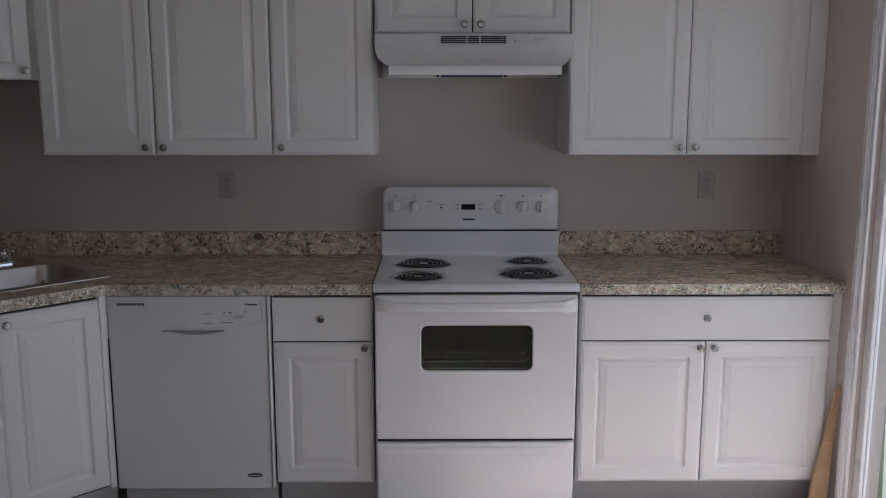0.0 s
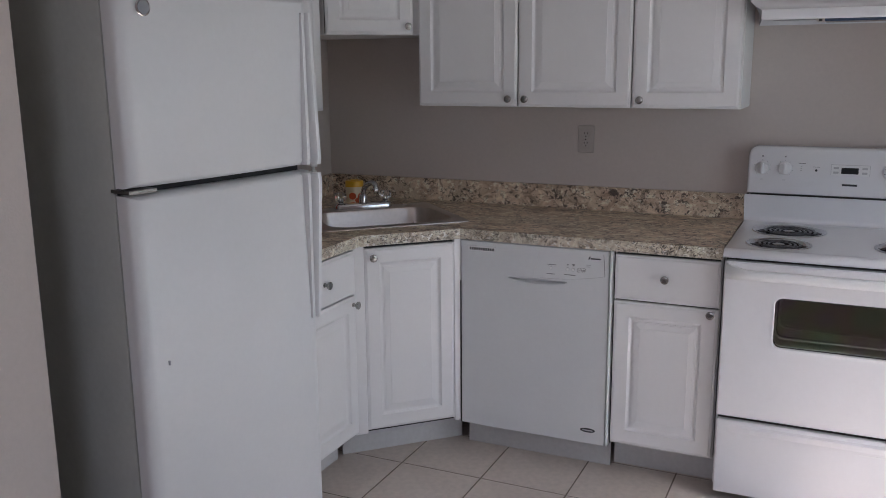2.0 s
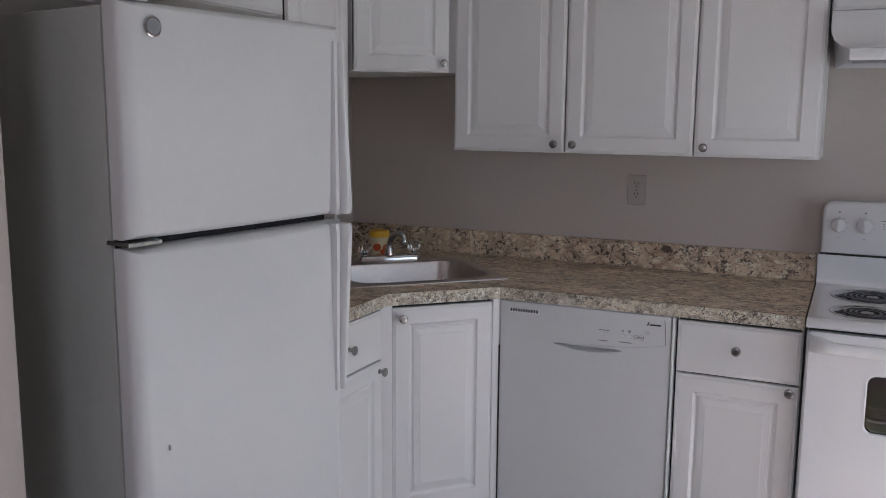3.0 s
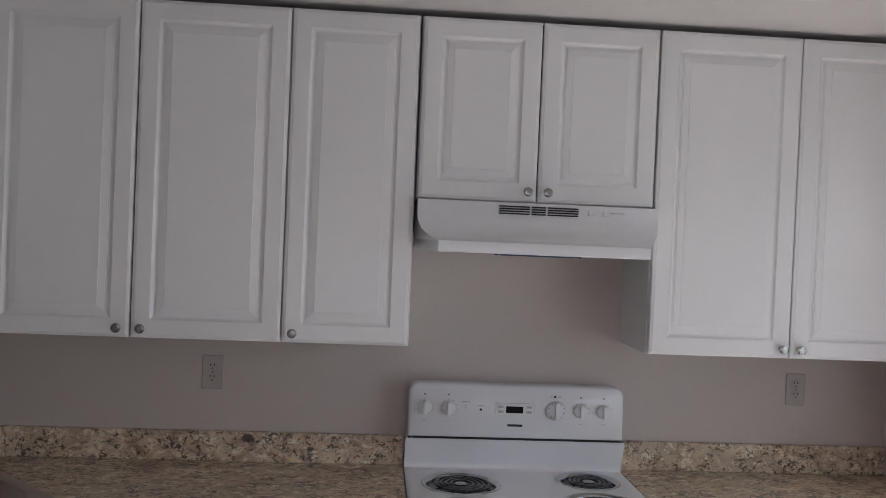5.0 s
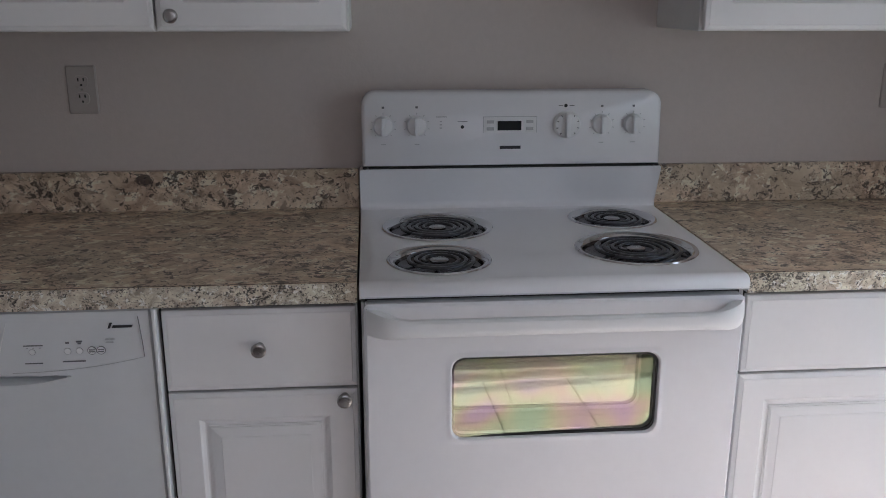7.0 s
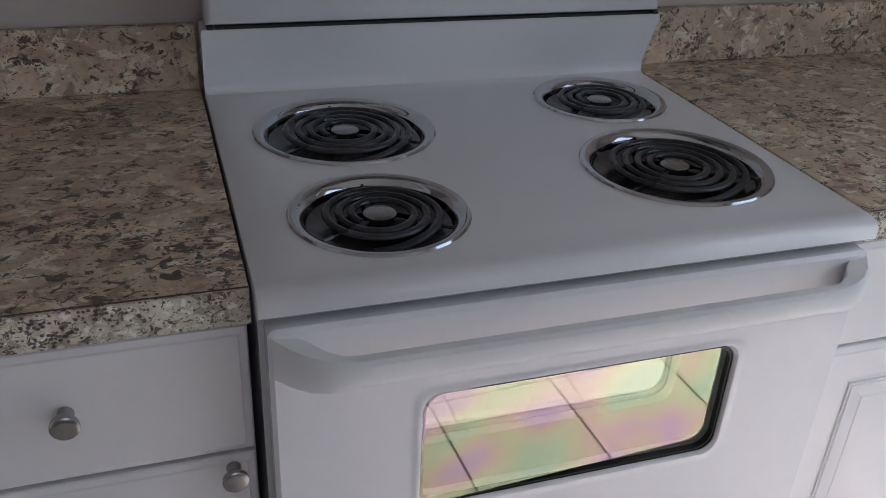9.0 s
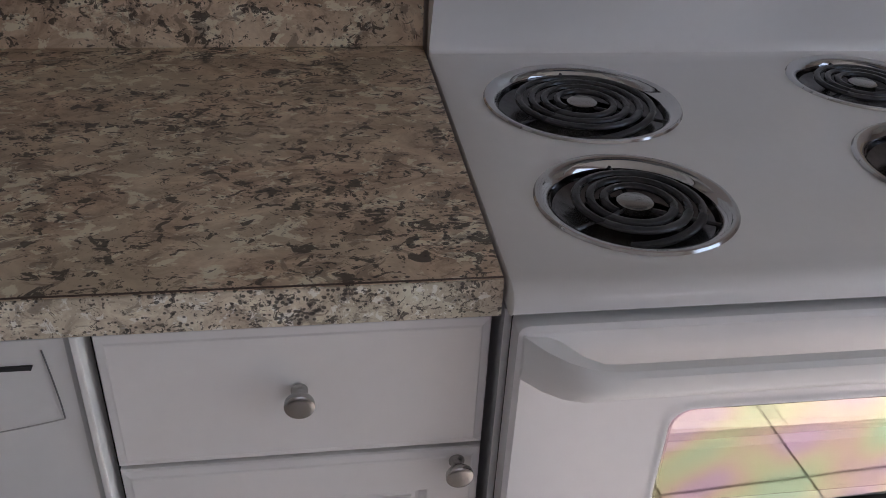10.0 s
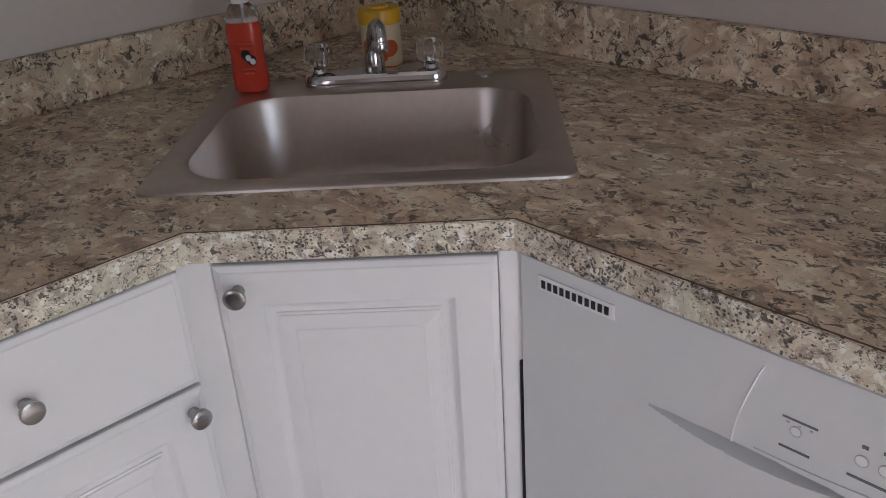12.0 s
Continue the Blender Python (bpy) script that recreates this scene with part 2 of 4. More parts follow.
def lathe(profile, seg=24, axis="z", at=(0, 0, 0), bm=None, caps=True):
    """Turned about an axis: profile of (radius, height)."""
    loops = []
    for r, h in profile:
        loop = []
        for k in range(seg):
            a = 2 * math.pi * k / seg
            c, s = max(r, 1e-5) * math.cos(a), max(r, 1e-5) * math.sin(a)
            p = {"z": (c, s, h), "y": (c, -h, s), "x": (h, c, s)}[axis]
            loop.append(Vector(p) + Vector(at))
        loops.append(loop)
    return rings(loops, caps, caps, bm=bm)


def tube(points, radius, seg=8, bm=None, flat=1.0):
    """A round bar along points; flat squashes it in z."""
    pts = [Vector(p) for p in points]
    loops = []
    for k, p in enumerate(pts):
        d = (pts[min(k + 1, len(pts) - 1)] - pts[max(k - 1, 0)]).normalized()
        side = d.cross(Vector((0, 0, 1)))
        side = side.normalized() if side.length > 1e-4 else Vector((1, 0, 0))
        up = side.cross(d).normalized()
        loops.append([p + radius * (math.cos(a) * side + flat * math.sin(a) * up) for a in (2 * math.pi * j / seg for j in range(seg))])
    return rings(loops, bm=bm)


def round_rect(w, h, r, n=5, cx=0.0, cz=0.0):
    """Corner points of a rounded rectangle in x, z."""
    out = []
    for sx, sz, a0 in ((1, 1, 0), (-1, 1, 90), (-1, -1, 180), (1, -1, 270)):
        for k in range(n + 1):
            a = radians(a0 + 90 * k / n)
            out.append((cx + sx * (w / 2 - r) + r * math.cos(a), cz + sz * (h / 2 - r) + r * math.sin(a)))
    return out


def prism(outline, z0, z1, bevel=0.0):
    """An upright slab over an outline in x, y."""
    bm = rings([[(x, y, z0) for x, y in outline], [(x, y, z1) for x, y in outline]])
    if bevel:
        top = [e for e in bm.edges if all(abs(v.co.z - z1) < 1e-5 for v in e.verts)]
        bmesh.ops.bevel(bm, geom=top, offset=bevel, segments=2, profile=0.6, affect="EDGES")
    return bm


def panel_front(w, h, t=0.019, rail=0.056):
    """A routed door: eased edge, a frame, a cove and a bevelled raised field. Its back lies in y = 0."""
    def loop(inset, y):
        return [(inset, y, inset), (w - inset, y, inset), (w - inset, y, h - inset), (inset, y, h - inset)]
    steps = [(0, 0), (0, -t + 0.0060), (0.0015, -t + 0.0038), (0.0085, -t + 0.0014), (0.0098, -t + 0.0004), (0.0105, -t), (rail, -t), (rail + 0.0010, -t + 0.0006), (rail + 0.0040, -t + 0.0045),
             (rail + 0.0085, -t + 0.0082), (rail + 0.0120, -t + 0.0092), (rail + 0.0165, -t + 0.0092), (rail + 0.0170, -t + 0.0068), (rail + 0.0205, -t + 0.0064), (rail + 0.0210, -t + 0.0046),
             (rail + 0.0245, -t + 0.0042), (rail + 0.0400, -t + 0.0012), (rail + 0.0410, -t + 0.0004), (rail + 0.0420, -t + 0.0002)]
    return rings([loop(i, y) for i, y in steps])


def slab_front(w, h, t=0.019):
    def loop(inset, y):
        return [(inset, y, inset), (w - inset, y, inset), (w - inset, y, h - inset), (inset, y, h - inset)]
    return rings([loop(i, y) for i, y in ((0, 0), (0, -t + 0.0060), (0.0015, -t + 0.0038), (0.0085, -t + 0.0014), (0.0098, -t + 0.0004), (0.0105, -t))])


def knob_mesh():
    return lathe([(0.0085, 0), (0.0085, 0.002), (0.0062, 0.005), (0.0058, 0.0125), (0.0072, 0.0152), (0.0128, 0.0172), (0.0145, 0.0195), (0.0150, 0.0235), (0.0145, 0.0255), (0.0128, 0.0266), (0.0080, 0.0270), (0.0, 0.0271)], 24, "y")


def front(kind, name, parent, x, z, w, h, knob=None, y=-0.61):
    """A door or drawer front on a cabinet's face, with its knob."""
    o = part(name, panel_front(w, h) if kind == "door" else slab_front(w, h), WHITE, parent)
    o.location = (x, y, z)
    if knob:
        k = part("knob", knob_mesh(), NICKEL, o, "round satin nickel knob", True)
        k.location = (knob[0] - x, -0.019, knob[1] - z)
    return o


def carcass(parent, w, d, z0, z1, name="body", lip=0.0):
    """An open-fronted box is never seen inside: a shell with a recessed near-black front that paints the shade between
    the doors.
    """
    part(name, box(0, w, -d + 0.012, 0, z0, z1, 0.002), CARCASS, parent)
    # near-black sheet, puts the shade of the door gaps into colour
    part("gap_shade_sheet", box(0.008, w - 0.008, -d - 0.0005, -d + 0.0115, z0 + 0.008, z1 - 0.008), DARKGAP, parent)


# ---- setting ----
def solid(name, bm, material, label, category, smooth=False):
    return tagged(obj(name, bm, material, smooth), label, category, kind="structure")


solid("wall_north", box(XL - 0.12, XR + 0.12, 0, 0.12, 0, ZC), PAINT, "plain beige painted kitchen wall behind the worktop", "wall")
solid("wall_west", box(XL - 0.12, XL, YA, 0, 0, ZC), PAINT, "plain beige painted wall beside the sink corner", "wall")
solid("wall_west_front", box(XL - 0.12, XA, YB, YA, 0, ZC, 0.004), PAINT, "beige wall that ends beside the fridge", "wall")
# unseen rear walls, added to enclose the room
solid("wall_south", box(XL - 0.12, -0.65, YB - 0.12, YB, 0, ZC), PAINT, "unseen beige wall added to close the room", "wall")
solid("wall_south_side", box(1.05, XR + 0.12, YB - 0.12, YB, 0, ZC), PAINT, "unseen beige wall added to close the room", "wall")
solid("wall_south_sill", box(-0.65, 1.05, YB - 0.12, YB, 0, 0.85), PAINT, "unseen beige wall below the added window", "wall")
solid("wall_south_head", box(-0.65, 1.05, YB - 0.12, YB, 2.05, ZC), PAINT, "unseen beige wall above the added window", "wall")
DY0, DY1, DZ = -2.42, -0.765, 2.04
solid("wall_east", box(XR, XR + 0.12, DY1, 0, 0, ZC), PAINT, "plain beige painted wall beside the worktop", "wall")
solid("wall_east_far", box(XR, XR + 0.12, YB, DY0, 0, ZC), PAINT, "unseen beige wall added to close the room", "wall")
solid("wall_east_head", box(XR, XR + 0.12, DY0, DY1, DZ, ZC), PAINT, "unseen beige wall added to close the room over the glazed door", "wall")
solid("ceiling", box(XL - 0.12, XR + 0.12, YB - 0.12, 0.12, ZC, ZC + 0.1), CEIL, "flat off-white painted ceiling", "ceiling")
floor = solid("floor", box(XL - 0.12, XR + 0.12, YB - 0.12, 0.12, -0.12, -0.002), GROUT, "beige square ceramic floor tiles with dark grout", "floor")
YT = -2.356                                      # tiles end here
# added dark floor, keeps the oven glass's far reflection dim
solid("floor_dim", box(XA + 0.001, XR, YB, YT - 0.03, -0.0015, 0.004), DIMFLOOR, "unseen dark floor added in place of unlit tiles", "floor")
solid("trim_4", box(XA + 0.001, XR - 0.03, YT - 0.03, YT + 0.004, -0.001, 0.007, 0.002), SEAM, "dark strip added between tiles and dim floor", "trim")
solid("ground", box(-40, 60, -50, 50, -0.40, -0.30), mat("dry_grass", (0.10, 0.13, 0.05), 0.9, var=0.3, scale=2), "grassy ground outside the house", "ground")


def door_casing(name, y0, y1, z0, z1, x):
    """A moulded architrave, flat on the wall, stepped towards its inner edge."""
    bm = box(x - 0.012, x, y0, y1, z0, z1, 0.003)
    lo, hi = (y0, y1)
    box(x - 0.019, x - 0.011, lo + 0.016, hi - 0.006, z0, z1, 0.004, bm=bm)
    box(x - 0.023, x - 0.018, lo + 0.024, hi - 0.036, z0, z1, 0.002, bm=bm)
    return solid(name, bm, TRIMW, "white gloss painted moulded door casing", "trim", True)


door_casing("trim_1", DY1 - 0.01, DY1 + 0.055, 0, DZ + 0.07, XR - 0.001)
door_casing("trim_2", DY0 - 0.055, DY0 + 0.01, 0, DZ + 0.07, XR - 0.001)
solid("trim_3", box(XR - 0.018, XR - 0.001, DY0 + 0.012, DY1 - 0.012, DZ, DZ + 0.07, 0.004), TRIMW, "white gloss painted door head casing", "trim")
gdoor = tagged(new("door_1"), "white framed sliding glass door letting in sun", "door", kind="structure")
DM = -2.21                                       # where the narrow side light meets the door
for ya, yb, xo in ((DY0, DM + 0.03, 0.075), (DM - 0.03, DY1, 0.035)):
    for a, b in ((ya, ya + 0.05), (yb - 0.05, yb)):
        part("stile", box(XR + xo - 0.016, XR + xo + 0.016, a, b, 0.0, DZ, 0.006), TRIMW, gdoor)
    for a, b in ((0.0, 0.08), (DZ - 0.06, DZ)):
        part("rail", box(XR + xo - 0.016, XR + xo + 0.016, ya + 0.05, yb - 0.05, a, b, 0.004), TRIMW, gdoor)
    pane = part("pane", box(XR + xo - 0.003, XR + xo + 0.003, ya + 0.05, yb - 0.05, 0.08, DZ - 0.06), GLASS, gdoor)
    pane.visible_shadow = False
# unseen window, made up to go with the rear fill
win = tagged(new("added_window_1"), "unseen white framed window added behind the kitchen", "window", kind="structure")
for a in ((-0.65, -0.60, 0.85, 2.05), (1.0, 1.05, 0.85, 2.05), (-0.60, 1.0, 0.85, 0.90), (-0.60, 1.0, 2.0, 2.05), (0.18, 0.22, 0.90, 2.0)):
    part("window_frame", box(a[0], a[1], YB - 0.10, YB - 0.05, a[2], a[3]), TRIMW, win)
wp = part("pane", box(-0.60, 1.0, YB - 0.078, YB - 0.072, 0.90, 2.0), GLASS, win)
wp.visible_shadow = False

# ---- base cabinets, dishwasher ----
DZ0, DZ1, WZ0, WZ1 = 0.132, 0.687, 0.693, 0.860   # door and drawer heights


def toe(parent, w, d=0.515):
    part("toe_kick", box(0, w, -d, -d + 0.016, 0.0, 0.118), TOE, parent, "grey-white toe kick")


# narrow unit beside the range
cab = thing("base_cabinet", pose(-0.384, 0, 0), "narrow white base cabinet with one drawer beside the range", "cabinet", "base cabinets")
carcass(cab, 0.379, 0.61, 0.118, 0.874)
toe(cab, 0.379)
front("drawer", "drawer_front", cab, 0.006, WZ0, 0.370, WZ1 - WZ0, (0.189, 0.784))
front("door", "door", cab, 0.006, DZ0, 0.370, DZ1 - DZ0, (0.350, 0.672))

# wide unit between the range and the right wall
cab = thing("base_cabinet", pose(0.772, 0, 0), "wide white base cabinet with one drawer and two doors", "cabinet", "base cabinets")
carcass(cab, 0.950, 0.61, 0.118, 0.874)
toe(cab, 0.982)
front("drawer", "drawer_front", cab, 0.006, WZ0, 0.938, WZ1 - WZ0, (0.468, 0.783))
front("door", "door", cab, 0.006, DZ0, 0.467, DZ1 - DZ0, (0.449, 0.668))
front("door", "door", cab, 0.477, DZ0, 0.467, DZ1 - DZ0, (0.501, 0.668))
part("filler", box(0.9505, 0.982, -0.612, -0.594, 0.0, 0.874), WHITE, cab)

# diagonal sink unit in the corner
diag = math.hypot(DGA[0] - DGB[0], DGA[1] - DGB[1])
sx0, sy0 = DGB[0] - 0.020, DGB[1] + 0.020
cab = thing("corner_sink_cabinet", pose(sx0, sy0, 0, rz=45), "white diagonal corner sink cabinet with one door", "cabinet", "base cabinets")
part("body", prism([(0.012, 0.012), (diag - 0.012, 0.012), (diag + 0.40, 0.42), (diag / 2 + 0.02, 0.80), (diag / 2 - 0.02, 0.80), (-0.40, 0.42)], 0.118, 0.70), CARCASS, cab)
# near-black sheet for the shade round the sink door
part("gap_shade_sheet", box(0.016, diag - 0.016, -0.002, 0.010, 0.122, 0.874), DARKGAP, cab)
for a, b in ((-0.030, 0.021), (diag - 0.021, diag + 0.016)):
    part("corner_post", box(a, b, -0.019, 0.02, 0.118, 0.874, 0.004), WHITE, cab)
part("toe_kick", box(-0.06, diag + 0.05, 0.085, 0.101, 0, 0.118), TOE, cab, "grey-white toe kick")
front("door", "door", cab, 0.0215, DZ0, diag - 0.043, 0.728, (0.052, 0.826), y=-0.001)

# drawer unit on the left wall
cab = thing("base_cabinet", pose(XL, -1.385, 0, rz=90), "white base cabinet with one drawer beside the sink corner", "cabinet", "base cabinets")
LD = -XL - 1.306
carcass(cab, 0.452, LD, 0.118, 0.874)
toe(cab, 0.452, LD - 0.09)
front("drawer", "drawer_front", cab, 0.006, WZ0, 0.440, WZ1 - WZ0, (0.232, 0.776), y=-LD)
front("door", "door", cab, 0.006, DZ0, 0.440, DZ1 - DZ0, (0.424, 0.655), y=-LD)


def dishwasher():
    dw = thing("dishwasher", pose(-0.990, 0, 0), "white built-in dishwasher with a pocket handle", "dishwasher")
    w = 0.603
    part("tub", box(0.006, w - 0.004, -0.585, -0.03, 0.114, 0.868), GREYPL, dw)
    # near-black sheet paints the shade round the dishwasher door
    part("side_gap", box(-0.003, w + 0.004, -0.598, -0.586, 0.114, 0.872), DARKGAP, dw)
    # a skin that swells gently, with a crescent pocket pressed into it
    def front_y(x, z):
        u = (x - 0.318) / 0.118
        y = -0.634 - 0.003 * math.sin(math.pi * min(1, max(0, x / w))) ** 0.5
        if abs(u) < 1:
            low = 0.738 - 0.016 * (1 - u * u)
            f = (z - low) / (0.019 * (1 - u * u) + 1e-4)
            if 0 < f < 1:
                y += 0.034 * (1 - u * u) ** 0.5 * min(1, f / 0.12) * (1 - f) ** 0.7
        return y
    nx, zs = 72, [0.114 + 0.01 * k for k in range(58)] + [0.694 + 0.0015 * k for k in range(44)] + [0.760 + 0.012 * k for k in range(9)] + [0.866]
    bm = bmesh.new()
    grid = [[bm.verts.new((0.006 + (w - 0.018) * i / nx, front_y(0.006 + (w - 0.018) * i / nx, z), z)) for i in range(nx + 1)] for z in zs]
    for ra, rb in zip(grid, grid[1:]):
        for i in range(nx):
            bm.faces.new((ra[i], ra[i + 1], rb[i + 1], rb[i]))
    rim = grid[0] + [r[-1] for r in grid[1:]] + grid[-1][-2::-1] + [r[0] for r in grid[-2:0:-1]]
    cx, cz = w / 2 - 0.003, 0.49
    r1 = [bm.verts.new((v.co.x + (0.004 if v.co.x > cx else -0.004) * (abs(v.co.x - cx) > 0.29), v.co.y + 0.006, v.co.z + (0.003 if v.co.z > cz else -0.003) * (abs(v.co.z - cz) > 0.374))) for v in rim]
    r2 = [bm.verts.new((v.co.x, -0.599, v.co.z)) for v in r1]
    for ra, rb in ((rim, r1), (r1, r2)):
        for k in range(len(ra)):
            j = (k + 1) % len(ra)
            bm.faces.new((ra[k], ra[j], rb[j], rb[k]))
    part("door", bm, DWSKIN, dw, "white steel door with a crescent grip", True)
    # dark strip paints the shade between door and corner post
    part("side_gap", box(-0.0005, 0.0018, -0.634, -0.600, 0.114, 0.705), DARKGAP, dw)
    part("vent_plate", box(0.036, 0.150, -0.6385, -0.6345, 0.829, 0.849, 0.001), PLASTIC, dw)
    for k in range(11):
        x = 0.043 + 0.0094 * k
        part("vent_slot", box(x, x + 0.0056, -0.6395, -0.6384, 0.8335, 0.8440), BLACKPL, dw)
    # curved outline of the control area
    pts = [(0.305 + 0.026 * (k / 10) ** 1.6, -0.6370, 0.741 + 0.0108 * k) for k in range(11)]
    part("panel_line", tube(pts, 0.0010, 5), PLASTIC, dw, "pale curved line")
    pts = [(0.577 - 0.006 * (k / 10) ** 1.5, -0.6362, 0.773 + 0.0082 * k) for k in range(11)]
    part("panel_line", tube(pts, 0.0008, 5), INK, dw)
    pts = [(0.330 + 0.247 * k / 12, -0.6372, 0.747 + 0.026 * (k / 12) ** 2.2) for k in range(13)]
    part("panel_line", tube(pts, 0.0007, 5), PALEINK, dw)

    def bar(x, z, bw, bh, m=INK):
        part("print_bar", box(x - bw / 2, x + bw / 2, -0.6380, -0.6350, z - bh / 2, z + bh / 2), m, dw)
    bar(0.374, 0.802, 0.036, 0.0020)
    for dx in (-0.012, 0, 0.012):
        bar(0.374 + dx, 0.797, 0.003, 0.0016, PALEINK)
    bar(0.372, 0.766, 0.032, 0.0022)
    bar(0.437, 0.806, 0.006, 0.0035)
    bar(0.459, 0.808, 0.011, 0.003)
    bar(0.459, 0.804, 0.006, 0.003)
    bar(0.446, 0.768, 0.042, 0.0023)
    bar(0.516, 0.811, 0.017, 0.0024, PALEINK)
    bar(0.515, 0.8045, 0.014, 0.0024, PALEINK)
    for x, rr, m in ((0.371, 0.0062, PALEINK), (0.436, 0.0068, PALEINK), (0.458, 0.0068, PALEINK), (0.481, 0.0084, INK), (0.498, 0.0084, INK)):
        part("button", lathe([(rr, 0.6350), (rr, 0.6378), (rr - 0.0008, 0.6382), (rr - 0.0010, 0.6376)], 24, "y", (x, 0, 0.789)), m, dw, smooth=True)
        part("button_face", lathe([(rr - 0.0010, 0.6350), (rr - 0.0010, 0.6379), (0, 0.6380)], 20, "y", (x, 0, 0.789)), PLASTIC, dw)
    for x in (0.481, 0.498):
        for dz in (0.0016, -0.0022):
            part("print_bar", box(x - 0.0055, x + 0.0055, -0.6386, -0.637, 0.789 + dz - 0.001, 0.789 + dz + 0.001), INK, dw)
    # brand mark as a slanted plain bar with a taller head
    bm = bmesh.new()
    for x0, x1, z0, z1, sl in ((0.5225, 0.559, 0.8340, 0.8385, 0.002), (0.514, 0.5185, 0.8330, 0.8440, 0.005)):
        rings([[(x0, -0.6350, z0), (x1, -0.6350, z0), (x1 + sl, -0.6350, z1), (x0 + sl, -0.6350, z1)], [(x0, -0.6382, z0), (x1, -0.6382, z0), (x1 + sl, -0.6382, z1), (x0 + sl, -0.6382, z1)]], bm=bm)
    part("brand_mark", bm, DARKINK, dw)
    part("energy_mark", lathe([(0.029, 0), (0.029, 0.0025), (0, 0.0025)], 24, "y", (0, 0, 0)), DARKINK, dw).matrix_local = pose(0.528, -0.6345, 0.166) @ Matrix.Diagonal((1, 1, 0.30, 1))
    part("energy_mark_band", box(0.508, 0.548, -0.6376, -0.6360, 0.164, 0.168), PALEINK, dw)
    part("toe_panel", box(0.004, w - 0.006, -0.555, -0.540, 0.0, 0.112), TOE, dw, "grey-white toe panel")
    part("side_trim", box(w - 0.006, w + 0.001, -0.640, -0.600, 0.114, 0.870, 0.002), PLASTIC, dw)
    return dw


dishwasher()

# ---- worktops ----
WL = thing("worktop", pose(0, 0, 0), "granite-look laminate worktop with raised back edge round the corner", "worktop")
SC, SW, SD = Vector((-1.408, -0.517)), 0.606, 0.533     # sink centre, width, depth
AX, AY = Vector((1, 1)).normalized(), Vector((-1, 1)).normalized()


def on_sink(u, v, z=0.0):
    p = SC + AX * u + AY * v
    return Vector((p.x, p.y, z))


def slab_with_hole(outline, hole, z0, z1):
    bm = bmesh.new()
    for z in (z0, z1):
        es = []
        for ring in (outline, hole):
            vs = [bm.verts.new((x, y, z)) for x, y in ring]
            es += [bm.edges.new((vs[k], vs[(k + 1) % len(vs)])) for k in range(len(vs))]
        bmesh.ops.triangle_fill(bm, use_beauty=True, edges=es)
    for ring in (outline, hole):
        n = len(ring)
        for k in range(n):
            a, b = ring[k], ring[(k + 1) % n]
            bm.faces.new([bm.verts.new(p) for p in ((*a, z0), (*b, z0), (*b, z1), (*a, z1))])
    bmesh.ops.remove_doubles(bm, verts=bm.verts, dist=1e-5)
    return bm


LEND = -1.39
outline = [(-0.004, -0.002), (-0.004, -0.640), DGA, DGB, (DGB[0], LEND), (XL + 0.002, LEND), (XL + 0.002, -0.002)]
cut = [on_sink(u, v) for u, v in ((-0.285, -0.25), (0.285, -0.25), (0.285, 0.25), (-0.285, 0.25))]
part("top", slab_with_hole(outline, [(p.x, p.y) for p in cut], CT - 0.030, CT), TOP, WL)


def edge_strip(a, b, parent, out):
    """The laminated front edge: a strip 2 mm proud with a dark seam along its top."""
    a, b, o = Vector(a), Vector(b), Vector(out)
    def loop(p):
        return [(*(p + o * 0.0005), CT - 0.042), (*(p + o * 0.0024), CT - 0.0415), (*(p + o * 0.0024), CT - 0.0022), (*(p + o * 0.0014), CT - 0.0012), (*(p + o * 0.0005), CT - 0.0012)]
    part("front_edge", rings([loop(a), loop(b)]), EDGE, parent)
    def seam(p):
        return [(*(p - o * 0.0022), CT + 0.0001), (*(p + o * 0.0004), CT + 0.0001), (*(p + o * 0.0004), CT + 0.0005), (*(p - o * 0.0022), CT + 0.0005)]
    part("seam", rings([seam(a), seam(b)]), SEAM, parent)
    def sub(p):
        return [(*(p - o * 0.020), CT - 0.041), (*(p - o * 0.0002), CT - 0.041), (*(p - o * 0.0002), CT - 0.0305), (*(p - o * 0.020), CT - 0.0305)]
    part("build_up", rings([sub(a), sub(b)]), CARCASS, parent)


edge_strip((-0.004, -0.640), DGA, WL, (0, -1))
edge_strip(DGA, DGB, WL, (0.7071, -0.7071))
edge_strip(DGB, (DGB[0], LEND), WL, (1, 0))
part("back_upstand", box(XL + 0.022, -0.004, -0.021, -0.002, CT + 0.0005, 1.016, 0.002), TOP, WL)
part("side_upstand", box(XL + 0.002, XL + 0.021, LEND, -0.002, CT + 0.0005, 1.016, 0.002), TOP, WL)
WRT = thing("worktop", pose(0, 0, 0), "short granite-look laminate worktop between range and wall", "worktop")
part("top", box(0.768, XR - 0.002, -0.640, -0.002, CT - 0.030, CT), TOP, WRT)
edge_strip((0.768, -0.640), (XR - 0.002, -0.640), WRT, (0, -1))
part("back_upstand", box(0.768, XR - 0.002, -0.021, -0.002, CT + 0.0005, 1.016, 0.002), TOP, WRT)


